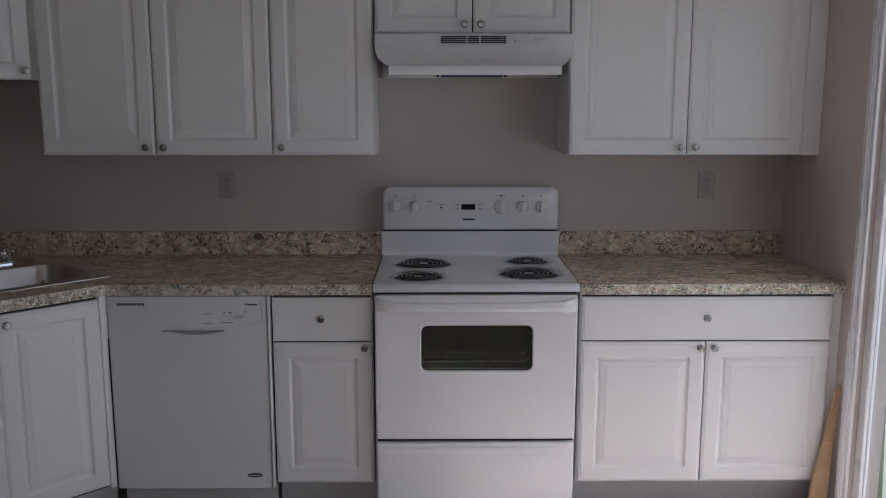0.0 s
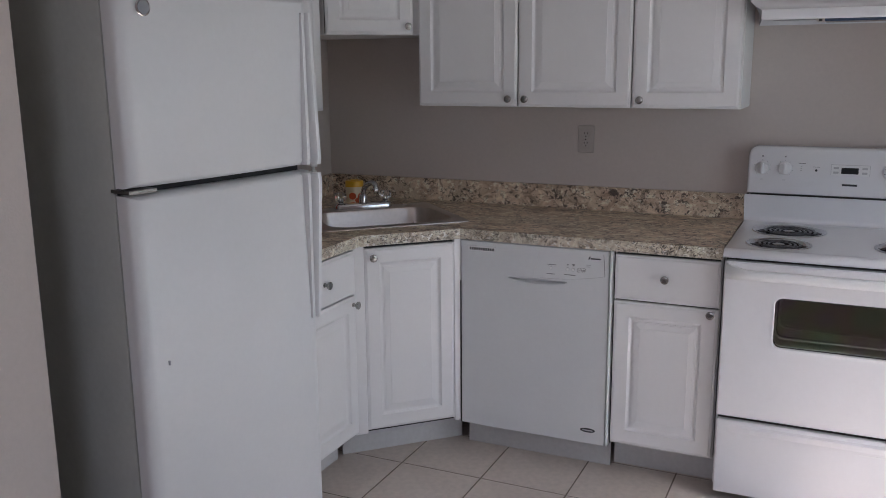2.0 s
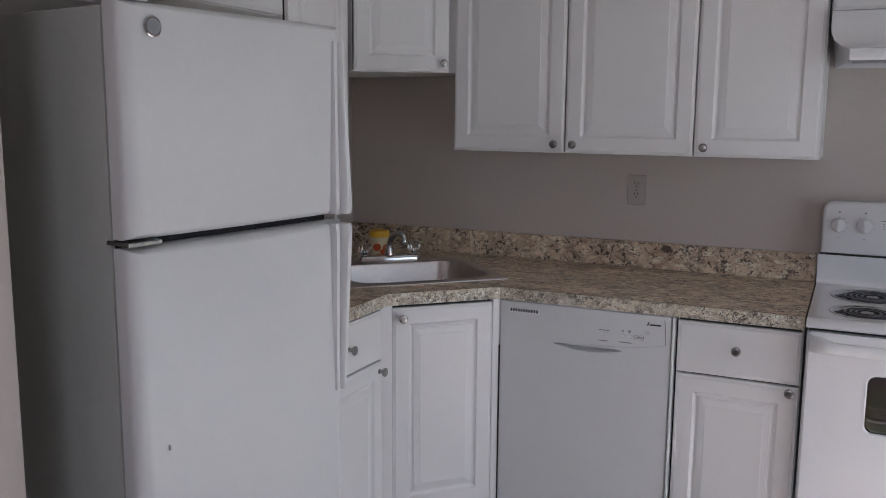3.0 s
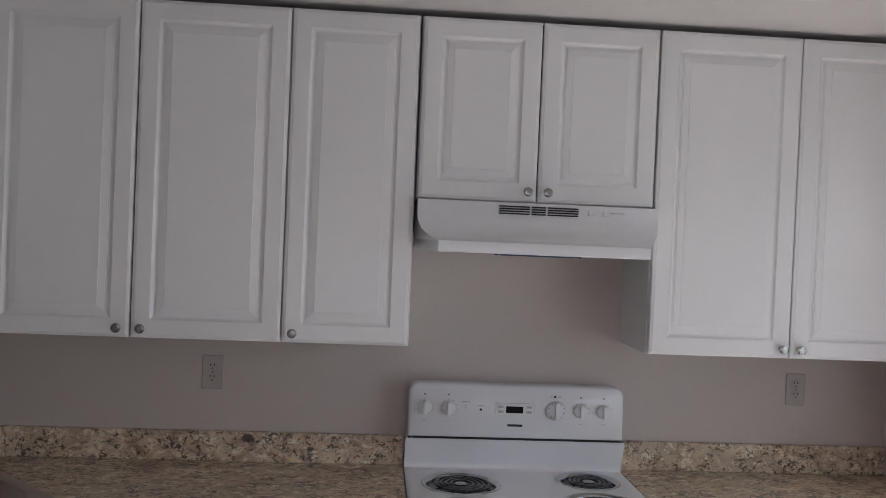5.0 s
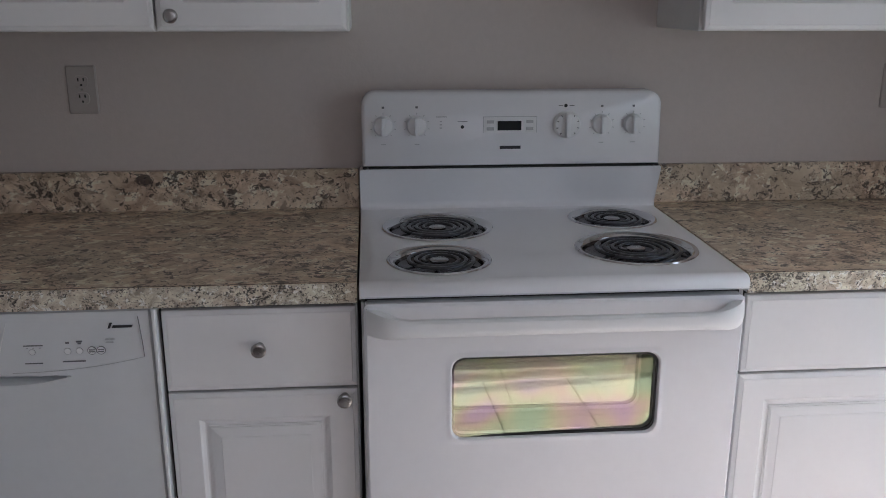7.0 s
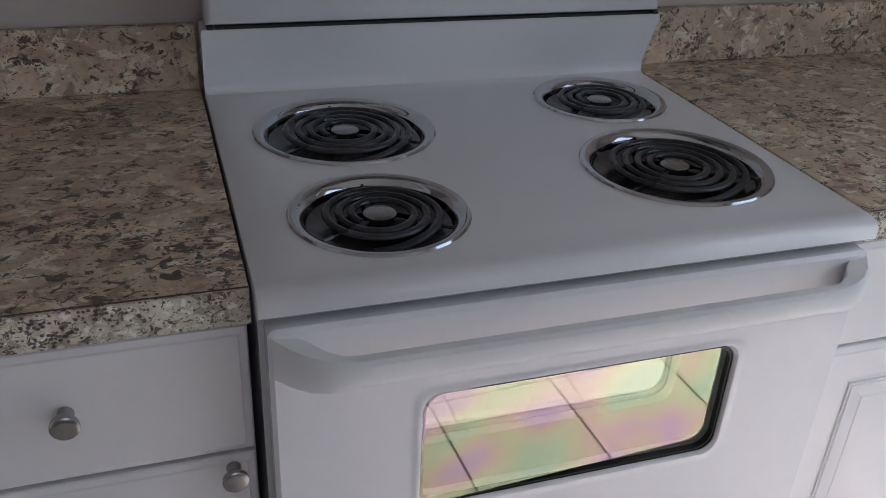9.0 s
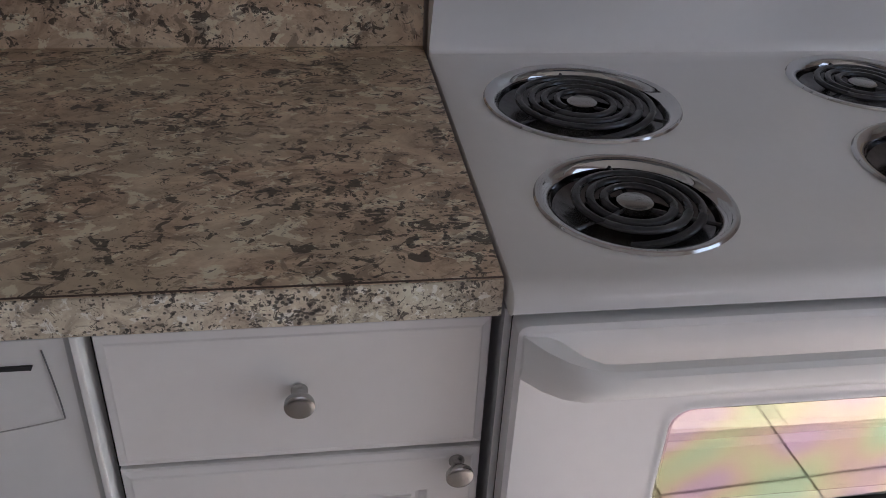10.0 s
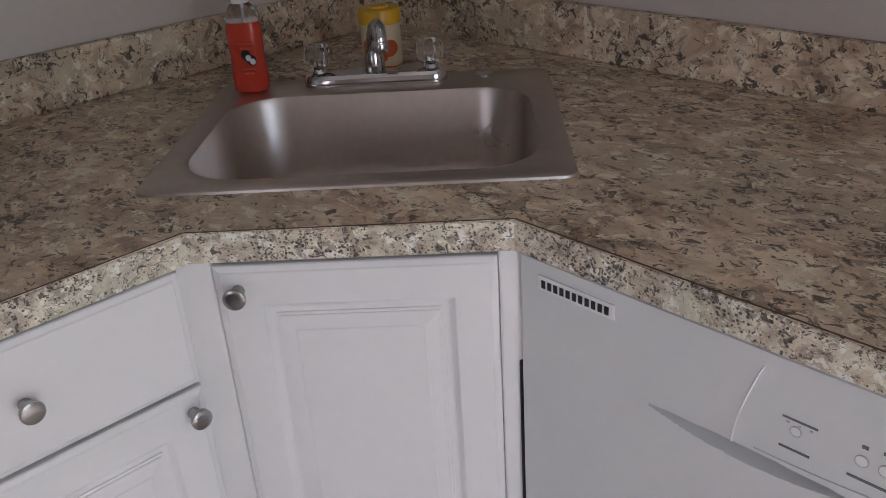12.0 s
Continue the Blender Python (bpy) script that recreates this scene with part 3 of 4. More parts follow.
# ---- sink, tap and what stands by it ----
def sink():
    s = thing("sink", pose(SC.x, SC.y, CT, rz=45), "brushed stainless steel drop-in single-bowl sink", "sink")
    bw, bd, by = 0.512, 0.378, -0.032
    def rr(w, d, r, z, cy=0.0):
        return [(x, y + cy, z) for x, y in round_rect(w, d, r, 6)]
    loops = [rr(SW, SD, 0.022, 0.0006), rr(SW - 0.002, SD - 0.002, 0.022, 0.004), rr(SW - 0.012, SD - 0.012, 0.02, 0.0065), rr(bw + 0.016, bd + 0.016, 0.095, 0.006, by),
             rr(bw + 0.006, bd + 0.006, 0.092, 0.004, by), rr(bw, bd, 0.09, -0.004, by), rr(bw - 0.02, bd - 0.02, 0.086, -0.12, by), rr(bw - 0.05, bd - 0.05, 0.06, -0.150, by),
             rr(bw - 0.11, bd - 0.11, 0.04, -0.160, by), rr(0.09, 0.09, 0.044, -0.163, by)]
    part("bowl", rings(loops, close_first=False), STEEL, s, smooth=True)
    part("drain", lathe([(0.044, -0.1625), (0.042, -0.160), (0.032, -0.161), (0.030, -0.168), (0, -0.168)], 24, "z", (0, by, 0)), CHROME, s, "chrome drain", True)
    part("hole_cap", lathe([(0.0165, 0.0066), (0.0165, 0.008), (0.012, 0.0095), (0, 0.0098)], 20, "z", (0.185, SD / 2 - 0.028, 0)), CHROME, s, "chrome tap hole cap", True)
    t = thing("faucet", pose(*on_sink(-0.013, SD / 2 - 0.044, CT + 0.0066), rz=45), "chrome two-handle faucet with clear acrylic knobs", "faucet")
    base = rings([[(x, y, z) for x, y in round_rect(w, d, d / 2 - 0.001, 5)] for w, d, z in ((0.262, 0.052, 0), (0.262, 0.052, 0.012), (0.254, 0.044, 0.020), (0.236, 0.030, 0.023))])
    part("base", base, CHROME, t, smooth=True)
    for sx in (-0.102, 0.102):
        stem = part("stem", lathe([(0.016, 0.020), (0.013, 0.030), (0.009, 0.034), (0.009, 0.048)], 16, "z", (sx, 0, 0)), CHROME, t, smooth=True)
        bm = bmesh.new()
        loops = []
        for r, h in ((0.012, 0.033), (0.021, 0.037), (0.0245, 0.047), (0.0245, 0.063), (0.020, 0.071), (0.008, 0.073)):
            loops.append([(sx + r * (1 + 0.09 * math.cos(8 * a)) * math.cos(a), r * (1 + 0.09 * math.cos(8 * a)) * math.sin(a), h) for a in (2 * math.pi * k / 32 for k in range(32))])
        part("knob", rings(loops, bm=bm), ACRYL, t, "clear acrylic fluted knob", True)
    part("spout_base", lathe([(0.019, 0.020), (0.018, 0.045), (0.0155, 0.055), (0.014, 0.060)], 20), CHROME, t, smooth=True)
    spout = [(0, 0, 0.050), (0, -0.003, 0.070), (0, -0.016, 0.090), (0, -0.046, 0.108), (0, -0.084, 0.119), (0, -0.104, 0.119), (0, -0.115, 0.110), (0, -0.118, 0.096)]
    fine = []
    for a, b in zip(spout, spout[1:]):
        fine += [Vector(a).lerp(Vector(b), k / 3) for k in range(3)]
    turn = Matrix.Rotation(radians(13), 4, "Z")
    part("spout", tube([turn @ p for p in fine + [Vector(spout[-1])]], 0.0118, 12), CHROME, t, smooth=True)
    part("aerator", lathe([(0.0128, 0.078), (0.0135, 0.081), (0.0135, 0.094), (0.0115, 0.097)], 16, "z", turn @ Vector((0, -0.118, 0.004))), CHROME, t, smooth=True)


sink()


def soap_bottle():
    b = thing("soap_bottle", pose(*on_sink(-0.235, SD / 2 - 0.068, CT + 0.0066), rz=40) @ Matrix.Diagonal((1.02, 1.02, 1.08, 1)), "clear pump bottle half full of red soap", "soap bottle")
    def rr(w, d, z):
        return [(x, y, z) for x, y in round_rect(w, d, min(w, d) * 0.42, 4)]
    part("liquid", rings([rr(0.048, 0.034, 0.002), rr(0.060, 0.042, 0.006), rr(0.062, 0.043, 0.030), rr(0.057, 0.040, 0.060), rr(0.061, 0.042, 0.100), rr(0.056, 0.038, 0.118)]), REDSOAP, b, "red liquid soap", True)
    part("shell", rings([rr(0.060, 0.042, 0.1185), rr(0.058, 0.040, 0.128), rr(0.042, 0.032, 0.142), rr(0.026, 0.025, 0.148)]), ACRYL, b, "clear plastic shoulder", True)
    part("collar", lathe([(0.014, 0.147), (0.014, 0.163), (0.008, 0.166), (0.006, 0.185)], 16), PLASTIC, b, smooth=True)
    part("pump_head", box(-0.013, 0.013, -0.042, 0.013, 0.183, 0.197, 0.005), PLASTIC, b, smooth=True)
    part("dip_tube", tube([(0.004, 0, 0.119), (0.003, 0, 0.147)], 0.002, 6), PLASTIC, b)
    for x, z, r, m in ((0.004, 0.066, 0.009, DARKINK), (0.013, 0.058, 0.009, DARKINK), (0.008, 0.062, 0.005, PLASTIC), (0.015, 0.056, 0.005, PLASTIC)):
        part("printed_mark", lathe([(r, 0.0208), (r, 0.0216 + (0.0006 if m is PLASTIC else 0)), (0, 0.0216 + (0.0006 if m is PLASTIC else 0))], 14, "y", (x, 0, z)), m, b)
    for z, w in ((0.083, 0.030), (0.076, 0.022), (0.042, 0.022), (0.035, 0.018)):
        part("printed_line", box(0.006 - w / 2, 0.006 + w / 2, -0.0222, -0.0206, z, z + 0.003), ORANGE, b)


soap_bottle()


def wire_end():
    w = thing("wire", pose(-1.800, -0.955, CT + 0.0008), "thin chrome wire end lying on the worktop", "wire")
    pts = [(-0.075, -0.006, 0.003), (-0.035, 0.002, 0.0025), (0.010, 0.008, 0.0025), (0.034, 0.008, 0.003), (0.046, -0.002, 0.004), (0.050, -0.016, 0.0045), (0.050, -0.028, 0.004)]
    part("strand", tube(pts, 0.0017, 8), CHROME, w, smooth=True)
    part("tip", lathe([(0.0, -0.005), (0.0030, -0.004), (0.0034, 0.0), (0.0030, 0.004), (0.0, 0.005)], 12, "y", (0.050, -0.031, 0.004)), CHROME, w, "bright rounded tip", True)


wire_end()


def wipes_tub():
    b = thing("cleaner_canister", pose(*on_sink(-0.013, SD / 2 + 0.105, CT), rz=45) @ Matrix.Diagonal((0.98, 0.98, 0.95, 1)), "white plastic canister with a yellow lid and orange label", "canister")
    part("can", lathe([(0.036, 0), (0.040, 0.003), (0.040, 0.095), (0.037, 0.099), (0.0, 0.099)], 28), CREAM, b, smooth=True)
    part("lid", lathe([(0.0425, 0.088), (0.043, 0.110), (0.040, 0.116), (0.020, 0.117), (0.018, 0.121), (0.0, 0.121)], 28), YELLOW, b, "yellow flip lid", True)
    for a, z, r in ((-62, 0.040, 0.018), (-118, 0.045, 0.017), (-85, 0.025, 0.012)):
        o = part("printed_fruit", lathe([(r, 0.0), (r * 0.9, 0.0012), (0, 0.0016)], 16, "y"), ORANGE, b)
        o.matrix_local = pose(0.0395 * math.cos(radians(a)), 0.0395 * math.sin(radians(a)), z, 0, 0, a + 90)


wipes_tub()


# ---- range ----
def kitchen_range():
    r = thing("electric_range", pose(0, 0, 0), "white freestanding electric range with four coil burners", "range")
    W = 0.762
    BURNERS = ((0.181, -0.243, 0.131), (0.164, -0.512, 0.109), (0.615, -0.190, 0.108), (0.595, -0.458, 0.132))
    part("body", box(0.003, W - 0.003, -0.560, -0.025, 0.045, 0.870, 0.003), ENAMEL, r)
    part("plinth", box(0.02, W - 0.02, -0.60, -0.05, 0.0, 0.030), BLACKPL, r)
    def surround(x0, x1, z0, z1, ya, yb):
        """A frame round the oven's opening."""
        bm = box(x0, 0.100, ya, yb, z0, z1)
        box(0.660, x1, ya, yb, z0, z1, bm=bm)
        box(0.100, 0.660, ya, yb, z0, 0.500, bm=bm)
        return box(0.100, 0.660, ya, yb, 0.850, z1, bm=bm)
    part("front_frame", surround(0.003, W - 0.003, 0.045, 0.870, -0.629, -0.561), ENAMEL, r)
    # near-black frame, coloured for the shade round the oven door
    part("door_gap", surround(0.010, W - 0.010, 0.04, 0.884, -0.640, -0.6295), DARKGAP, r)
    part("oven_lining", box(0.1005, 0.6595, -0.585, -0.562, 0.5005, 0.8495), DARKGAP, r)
    part("inner_pane", box(0.102, 0.658, -0.602, -0.598, 0.502, 0.848), INNERGLASS, r, "clear inner oven glass")
    # cooktop: flat deck, rounded front lip, and a cove up to the backguard
    prof = [(-0.630, 0.887), (-0.662, 0.887), (-0.668, 0.892), (-0.668, 0.906), (-0.662, 0.914), (-0.650, 0.917), (-0.640, 0.9165), (-0.074, 0.9165), (-0.066, 0.919), (-0.062, 0.926), (-0.063, 0.940),
            (-0.096, 1.020), (-0.096, 1.028), (-0.040, 1.028), (-0.040, 0.887)]
    loops = []
    for x, s in ((0.0, 0.004), (0.001, 0.0015), (0.004, 0.0)):
        loops.append([(x, y + (s if y < -0.6 else 0), z - s) for y, z in prof])
    loops += [[(W - p[0], p[1], p[2]) for p in loop] for loop in loops[::-1]]
    bm = rings(loops, True, True)
    deck = [f for f in bm.faces if all(abs(v.co.z - 0.9165) < 1e-5 for v in f.verts) and f.calc_area() > 0.2]
    rim = [e for f in deck for e in f.edges]
    bmesh.ops.delete(bm, geom=deck, context="FACES_ONLY")
    for bx, by, br in BURNERS:
        vs = [bm.verts.new((bx + (br - 0.003) * math.cos(2 * math.pi * k / 40), by + (br - 0.003) * math.sin(2 * math.pi * k / 40), 0.9165)) for k in range(40)]
        rim += [bm.edges.new((vs[k], vs[(k + 1) % 40])) for k in range(40)]
    bmesh.ops.triangle_fill(bm, use_beauty=True, edges=rim)
    part("cooktop", bm, ENAMEL, r, smooth=True)
    # backguard, rounded at its top corners
    def guard(inset, y):
        pts = [(W / 2 + 0.374 - inset, 1.034 + inset)]
        for sx, a0 in ((1, 0), (-1, 90)):
            for k in range(7):
                a = radians(a0 + 15 * k)
                pts.append((W / 2 + sx * (0.374 - 0.035) + (0.035 - inset) * math.cos(a), 1.216 - 0.035 + (0.035 - inset) * math.sin(a)))
        pts.append((W / 2 - 0.374 + inset, 1.034 + inset))
        return [(x, y - 0.012 * (1.216 - z) / 0.19, z) for x, z in pts]
    part("backguard", rings([guard(0, -0.028), guard(0, -0.082), guard(0.003, -0.089), guard(0.010, -0.093)]), ENAMEL, r, smooth=True)
    # dark strip paints the shade under the backguard
    part("backguard_slot", box(0.022, W - 0.022, -0.099, -0.030, 1.0285, 1.0330), DARKGAP, r)
    for x in (0.008, W - 0.018):
        part("end_clip", box(x, x + 0.010, -0.1015, -0.060, 1.0285, 1.0335, 0.001), BLACKPL, r)
    def gy(z):
        return -0.093 - 0.012 * (1.216 - z) / 0.19
    KX, KZ = (0.060, 0.142, 0.514, 0.602, 0.682), 1.135
    for k, x in enumerate(KX):
        big = k == 2
        rad = 0.032 if big else 0.0235
        kn = part("control_knob", lathe([(rad * 1.06, 0), (rad * 1.06, 0.003), (rad, 0.006), (rad * 0.94, 0.013), (rad * 0.6, 0.0145), (0, 0.0145)], 28, "y"), PLASTIC, r, "white control knob with a raised grip", True)
        kn.location = (x, gy(KZ), KZ)
        part("grip", box(-0.0055, 0.0055, -0.027, -0.012, -rad * 0.92, rad * 0.92, 0.003), PLASTIC, kn, smooth=True)
        for j in range(9):
            a = radians(230 - 35 * j)
            part("tick", box(-0.0009, 0.0009, -0.0165 if big else -0.0015, 0, -0.0022, 0.0022), PALEINK if not big else INK, kn).matrix_local = pose(0, 0, 0, 0, 0, 0) @ Matrix.Translation(((rad * (0.84 if big else 1.27)) * math.cos(a), 0, (rad * (0.84 if big else 1.27)) * math.sin(a))) @ Matrix.Rotation(-(a - math.pi / 2), 4, "Y")
        part("burner_mark", box(x - 0.003, x + 0.003, gy(1.180) - 0.001, gy(1.180) + 0.002, 1.177, 1.182), INK, r) if not big else None
        part("print_bar", box(x - 0.006, x + 0.006, gy(1.090) - 0.001, gy(1.09) + 0.002, 1.089, 1.091), PALEINK, r) if not big else None
    def bar(x, z, w, h, m=INK, name="print_bar"):
        return part(name, box(x - w / 2, x + w / 2, gy(z) - 0.0012, gy(z) + 0.002, z - h / 2, z + h / 2), m, r)
    for x, z in ((0.254, 1.131), (0.511, 1.181)):
        part("indicator_light", lathe([(0.0045, 0), (0.004, 0.002), (0, 0.0025)], 14, "y", (x, gy(z), z)), BLACKPL, r)
    bar(0.254, 1.144, 0.024, 0.0016)
    bar(0.498, 1.181, 0.010, 0.0016)
    bar(0.526, 1.181, 0.012, 0.0016)
    bar(0.203, 1.156, 0.026, 0.0016)
    for z in (1.145, 1.137, 1.129):
        bar(0.201, z, 0.006, 0.003, PALEINK)
    bar(0.372, 1.135, 0.134, 0.042, PALEINK, "display_outline")
    part("display_field", box(0.3065, 0.4375, gy(1.135) - 0.0018, gy(1.135) + 0.001, 1.1155, 1.1545), PLASTIC, r)
    part("display", box(0.341, 0.400, gy(1.133) - 0.0030, gy(1.133) + 0.001, 1.122, 1.145), DISPLAY, r, "dark digital clock display")
    for x in (0.323, 0.421):
        for z in (1.143, 1.126):
            part("button", box(x - 0.009, x + 0.009, gy(z) - 0.0030, gy(z), z - 0.004, z + 0.004, 0.001), PALEINK, r)
    bar(0.373, 1.080, 0.052, 0.0075, DARKINK, "brand_mark")
    # oven door with a rounded window
    y0, y1 = -0.641, -0.672
    z0, z1, x0, x1 = 0.322, 0.877, 0.008, W - 0.008
    def outer(y, i):
        return [(x, y, z) for x, z in round_rect(x1 - x0 - 2 * i, z1 - z0 - 2 * i, 0.010, 5, (x0 + x1) / 2, (z0 + z1) / 2)]
    def inner(y, i):
        return [(x, y, z) for x, z in round_rect(0.412 + 2 * i, 0.172 + 2 * i, 0.024, 5, 0.383, 0.677)]
    part("oven_door", rings([inner(y0, 0.012), outer(y0, 0), outer(y1 + 0.005, 0), outer(y1, 0.005), outer(y1, 0.011), inner(y1, 0.016), inner(y1, 0.010), inner(y1 - 0.0015, 0.007), inner(y1 - 0.001, 0.003), inner(y1 + 0.003, 0), inner(y0, 0.0)], False, False), ENAMEL, r, smooth=True)
    def pane(y, i):
        return [(x, y, z) for x, z in round_rect(0.411 - 2 * i, 0.171 - 2 * i, 0.0235, 5, 0.383, 0.677)]
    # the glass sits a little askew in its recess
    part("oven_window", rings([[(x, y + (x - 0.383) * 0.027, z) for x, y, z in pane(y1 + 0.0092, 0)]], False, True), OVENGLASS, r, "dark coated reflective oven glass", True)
    def frit(y, i):
        return pane(y, i)
    part("window_border", rings([frit(y1 + 0.0058, 0.0), frit(y1 + 0.0052, 0.0), frit(y1 + 0.0052, 0.0035), frit(y1 + 0.0058, 0.0035)], False, False), BLACKPL, r, "black window border")
    part("window_gasket", rings([frit(y1 + 0.0036, 0.0007), frit(y1 + 0.017, 0.0007)], False, False), BLACKPL, r, "black gasket round the window")
    # handle: a bar whose broad ends run back into the door
    bm, loops = bmesh.new(), []
    N = 44
    for k in range(N + 1):
        u = k / N
        x = 0.012 + (W - 0.024) * u
        e = min(u, 1 - u) * (W - 0.024)
        ear = max(0.0, 1 - e / 0.072)
        out = 0.046 * (1 - ear ** 2.4) + 0.004
        hh = 0.0165 + 0.009 * ear ** 0.7
        zc = 0.843 + 0.001 * ear
        depth = 0.015 + 0.045 * max(0, 1 - e / 0.058)
        yo = y1 - out
        loops.append([(x, yo, zc - hh * 0.75), (x, yo - 0.004, zc - hh * 0.1), (x, yo - 0.001, zc + hh * 0.75), (x, yo + 0.004, zc + hh), (x, min(yo + depth, y1 + 0.004), zc + hh), (x, min(yo + depth, y1 + 0.004), zc - hh), (x, yo + 0.005, zc - hh)])
    part("oven_handle", rings(loops, bm=bm), PLASTIC, r, "white full-width moulded oven handle", True)
    # storage drawer with a pressed grip line
    part("storage_drawer", box(0.010, W - 0.010, -0.668, -0.640, 0.030, 0.306, 0.006, 3), ENAMEL, r, smooth=True)
    loops = []
    for k in range(25):
        u = k / 24
        x = 0.040 + (W - 0.08) * u
        s = min(1, min(u, 1 - u) * 12)
        loops.append([(x, -0.6676, 0.262), (x, -0.668 - 0.005 * s, 0.276), (x, -0.668 - 0.007 * s, 0.286), (x, -0.6676, 0.294)])
    part("drawer_grip", rings(loops), ENAMEL, r, smooth=True)
    # thin white bar shaped in as the drawer's bright highlight
    part("drawer_highlight", box(0.47, 0.65, -0.6692, -0.667, 0.250, 0.255), PLASTIC, r)
    # burners
    for x, y, rad in BURNERS:
        zb = 0.9167
        pan = part("drip_pan", lathe([(rad - 0.004, -0.001), (rad, 0.0005), (rad - 0.002, 0.0032), (rad - 0.006, 0.0036), (rad - 0.014, 0.0005), (rad - 0.019, -0.006), (rad - 0.0195, -0.0075)], 48, caps=False), CHROME, r, "polished chrome drip pan rim", True)
        part("pan_bowl", lathe([(rad - 0.0185, -0.0070), (rad - 0.022, -0.014), (rad * 0.58, -0.024), (0.035, -0.026), (0.03, -0.027), (0, -0.027)], 40, caps=False), DARKCHROME, pan, "chrome bowl coloured dark for its reflections under the coil", True)
        pan.location = (x, y, zb)
        turns, pts = (3.9 if rad > 0.12 else 2.9), []
        ro, ri = rad - 0.034, 0.031
        n = int(turns * 30)
        for k in range(n + 1):
            u = k / n
            a = 2 * math.pi * turns * u + radians(250)
            rr = ro + (ri - ro) * u
            rr -= 0.010 * max(0.0, 1 - k / 6)          # the outer end dips under the coil
            pts.append((rr * math.cos(a), rr * math.sin(a), -0.001 - 0.016 * max(0.0, 1 - k / 6)))
        coil = part("coil", tube(pts, 0.0052, 10, flat=0.72), COIL, pan, "dark spiral heating coil", True)
        part("medallion", lathe([(0.0195, -0.008), (0.020, 0.000), (0.017, 0.0018), (0, 0.0016)], 24), NICKEL, pan, "round metal centre cap", True)
        for j in range(3):
            a = radians(90 + 120 * j)
            part("support_arm", tube([(0.012 * math.cos(a), 0.012 * math.sin(a), -0.006), ((rad - 0.018) * math.cos(a), (rad - 0.018) * math.sin(a), -0.006)], 0.0024, 6), COIL, pan)


kitchen_range()


# ---- wall cabinets and hood ----
def wall_cabinet(m, w, d, z0, z1, doors, label):
    c = thing("wall_cabinet", m, label, "cabinet", "wall cabinets")
    carcass(c, w, d, z0, z1)
    for x, dw, kx, kz in doors:
        front("door", "door", c, x, z0 + 0.003, dw, z1 - z0 - 0.008, (kx, kz) if kx else None, y=-d)
    return c


KU = 1.399
wall_cabinet(pose(-1.316, 0, 0), 0.905, 0.305, UZ, UT, [(0.002, 0.440, 0.410, KU), (0.447, 0.455, 0.481, KU)], "tall white two-door wall cabinet with routed doors")
part("corner_caulk", box(-0.030, 0.026, -0.332, -0.290, UT - 0.004, ZC - 0.001, 0.006), WHITE, bpy.data.objects["wall_cabinet"], "white filler lump at the ceiling", True)
wall_cabinet(pose(-0.4105, 0, 0), 0.399, 0.305, UZ, UT, [(0.002, 0.392, 0.036, KU)], "tall white single-door wall cabinet beside the hood")
wall_cabinet(pose(-0.0065, 0, 0), 0.762, 0.305, 1.836, UT, [(0.005, 0.374, 0.350, 1.870), (0.384, 0.374, 0.413, 1.870)], "short white two-door wall cabinet over the range hood")
c = wall_cabinet(pose(0.757, 0, 0), 0.930, 0.305, UZ, UT, [(0.003, 0.465, 0.440, KU), (0.472, 0.456, 0.499, KU)], "tall white two-door wall cabinet against the side wall")
part("filler", box(0.9285, 0.997, -0.323, -0.29, UZ, UT, 0.002), WHITE, c)
part("scribe_strip", box(0.95, 0.997, -0.318, -0.29, UT + 0.001, UT + 0.016), WHITE, c)


def corner_wall_cabinet(a, b, z0, z1):
    """A five-sided cabinet in the corner, its one door across the diagonal from a to b."""
    a, b = Vector(a), Vector(b)
    wide, turn = (b - a).length, math.degrees(math.atan2(b.y - a.y, b.x - a.x))
    m = pose(a.x, a.y, 0, rz=turn) @ pose(0, 0.020, 0)
    c = thing("corner_wall_cabinet", m, "short white diagonal wall cabinet above the sink corner", "cabinet", "wall cabinets")
    back = [m.inverted() @ Vector((x, y, 0)) for x, y in ((-1.318, -0.305), (-1.318, -0.003), (XL + 0.003, -0.003), (XL + 0.003, -0.574))]
    part("body", prism([(0.0, 0.012), (wide, 0.012)] + [(p.x, p.y) for p in back], z0, z1), CARCASS, c)
    # near-black sheet for the shade round the diagonal door
    part("gap_shade_sheet", box(0.004, wide - 0.004, 0.0, 0.0115, z0 + 0.006, z1 - 0.008), DARKGAP, c)
    front("door", "door", c, 0.005, z0 + 0.003, wide - 0.010, z1 - z0 - 0.008, (wide - 0.031, z0 + 0.034), y=0.0)
    return c


corner_wall_cabinet((-1.612, -0.578), (-1.326, -0.334), 1.660, UT)
wall_cabinet(pose(XL, -0.962, 0, rz=90), 0.380, 0.322, 1.352, UT, [(0.003, 0.374, None, None)], "tall white wall cabinet between sink corner and fridge")
wall_cabinet(pose(XL, -1.815, 0, rz=90), 0.851, 0.306, 1.82, UT, [(0.003, 0.420, None, None), (0.428, 0.420, None, None)], "short white wall cabinet above the fridge")


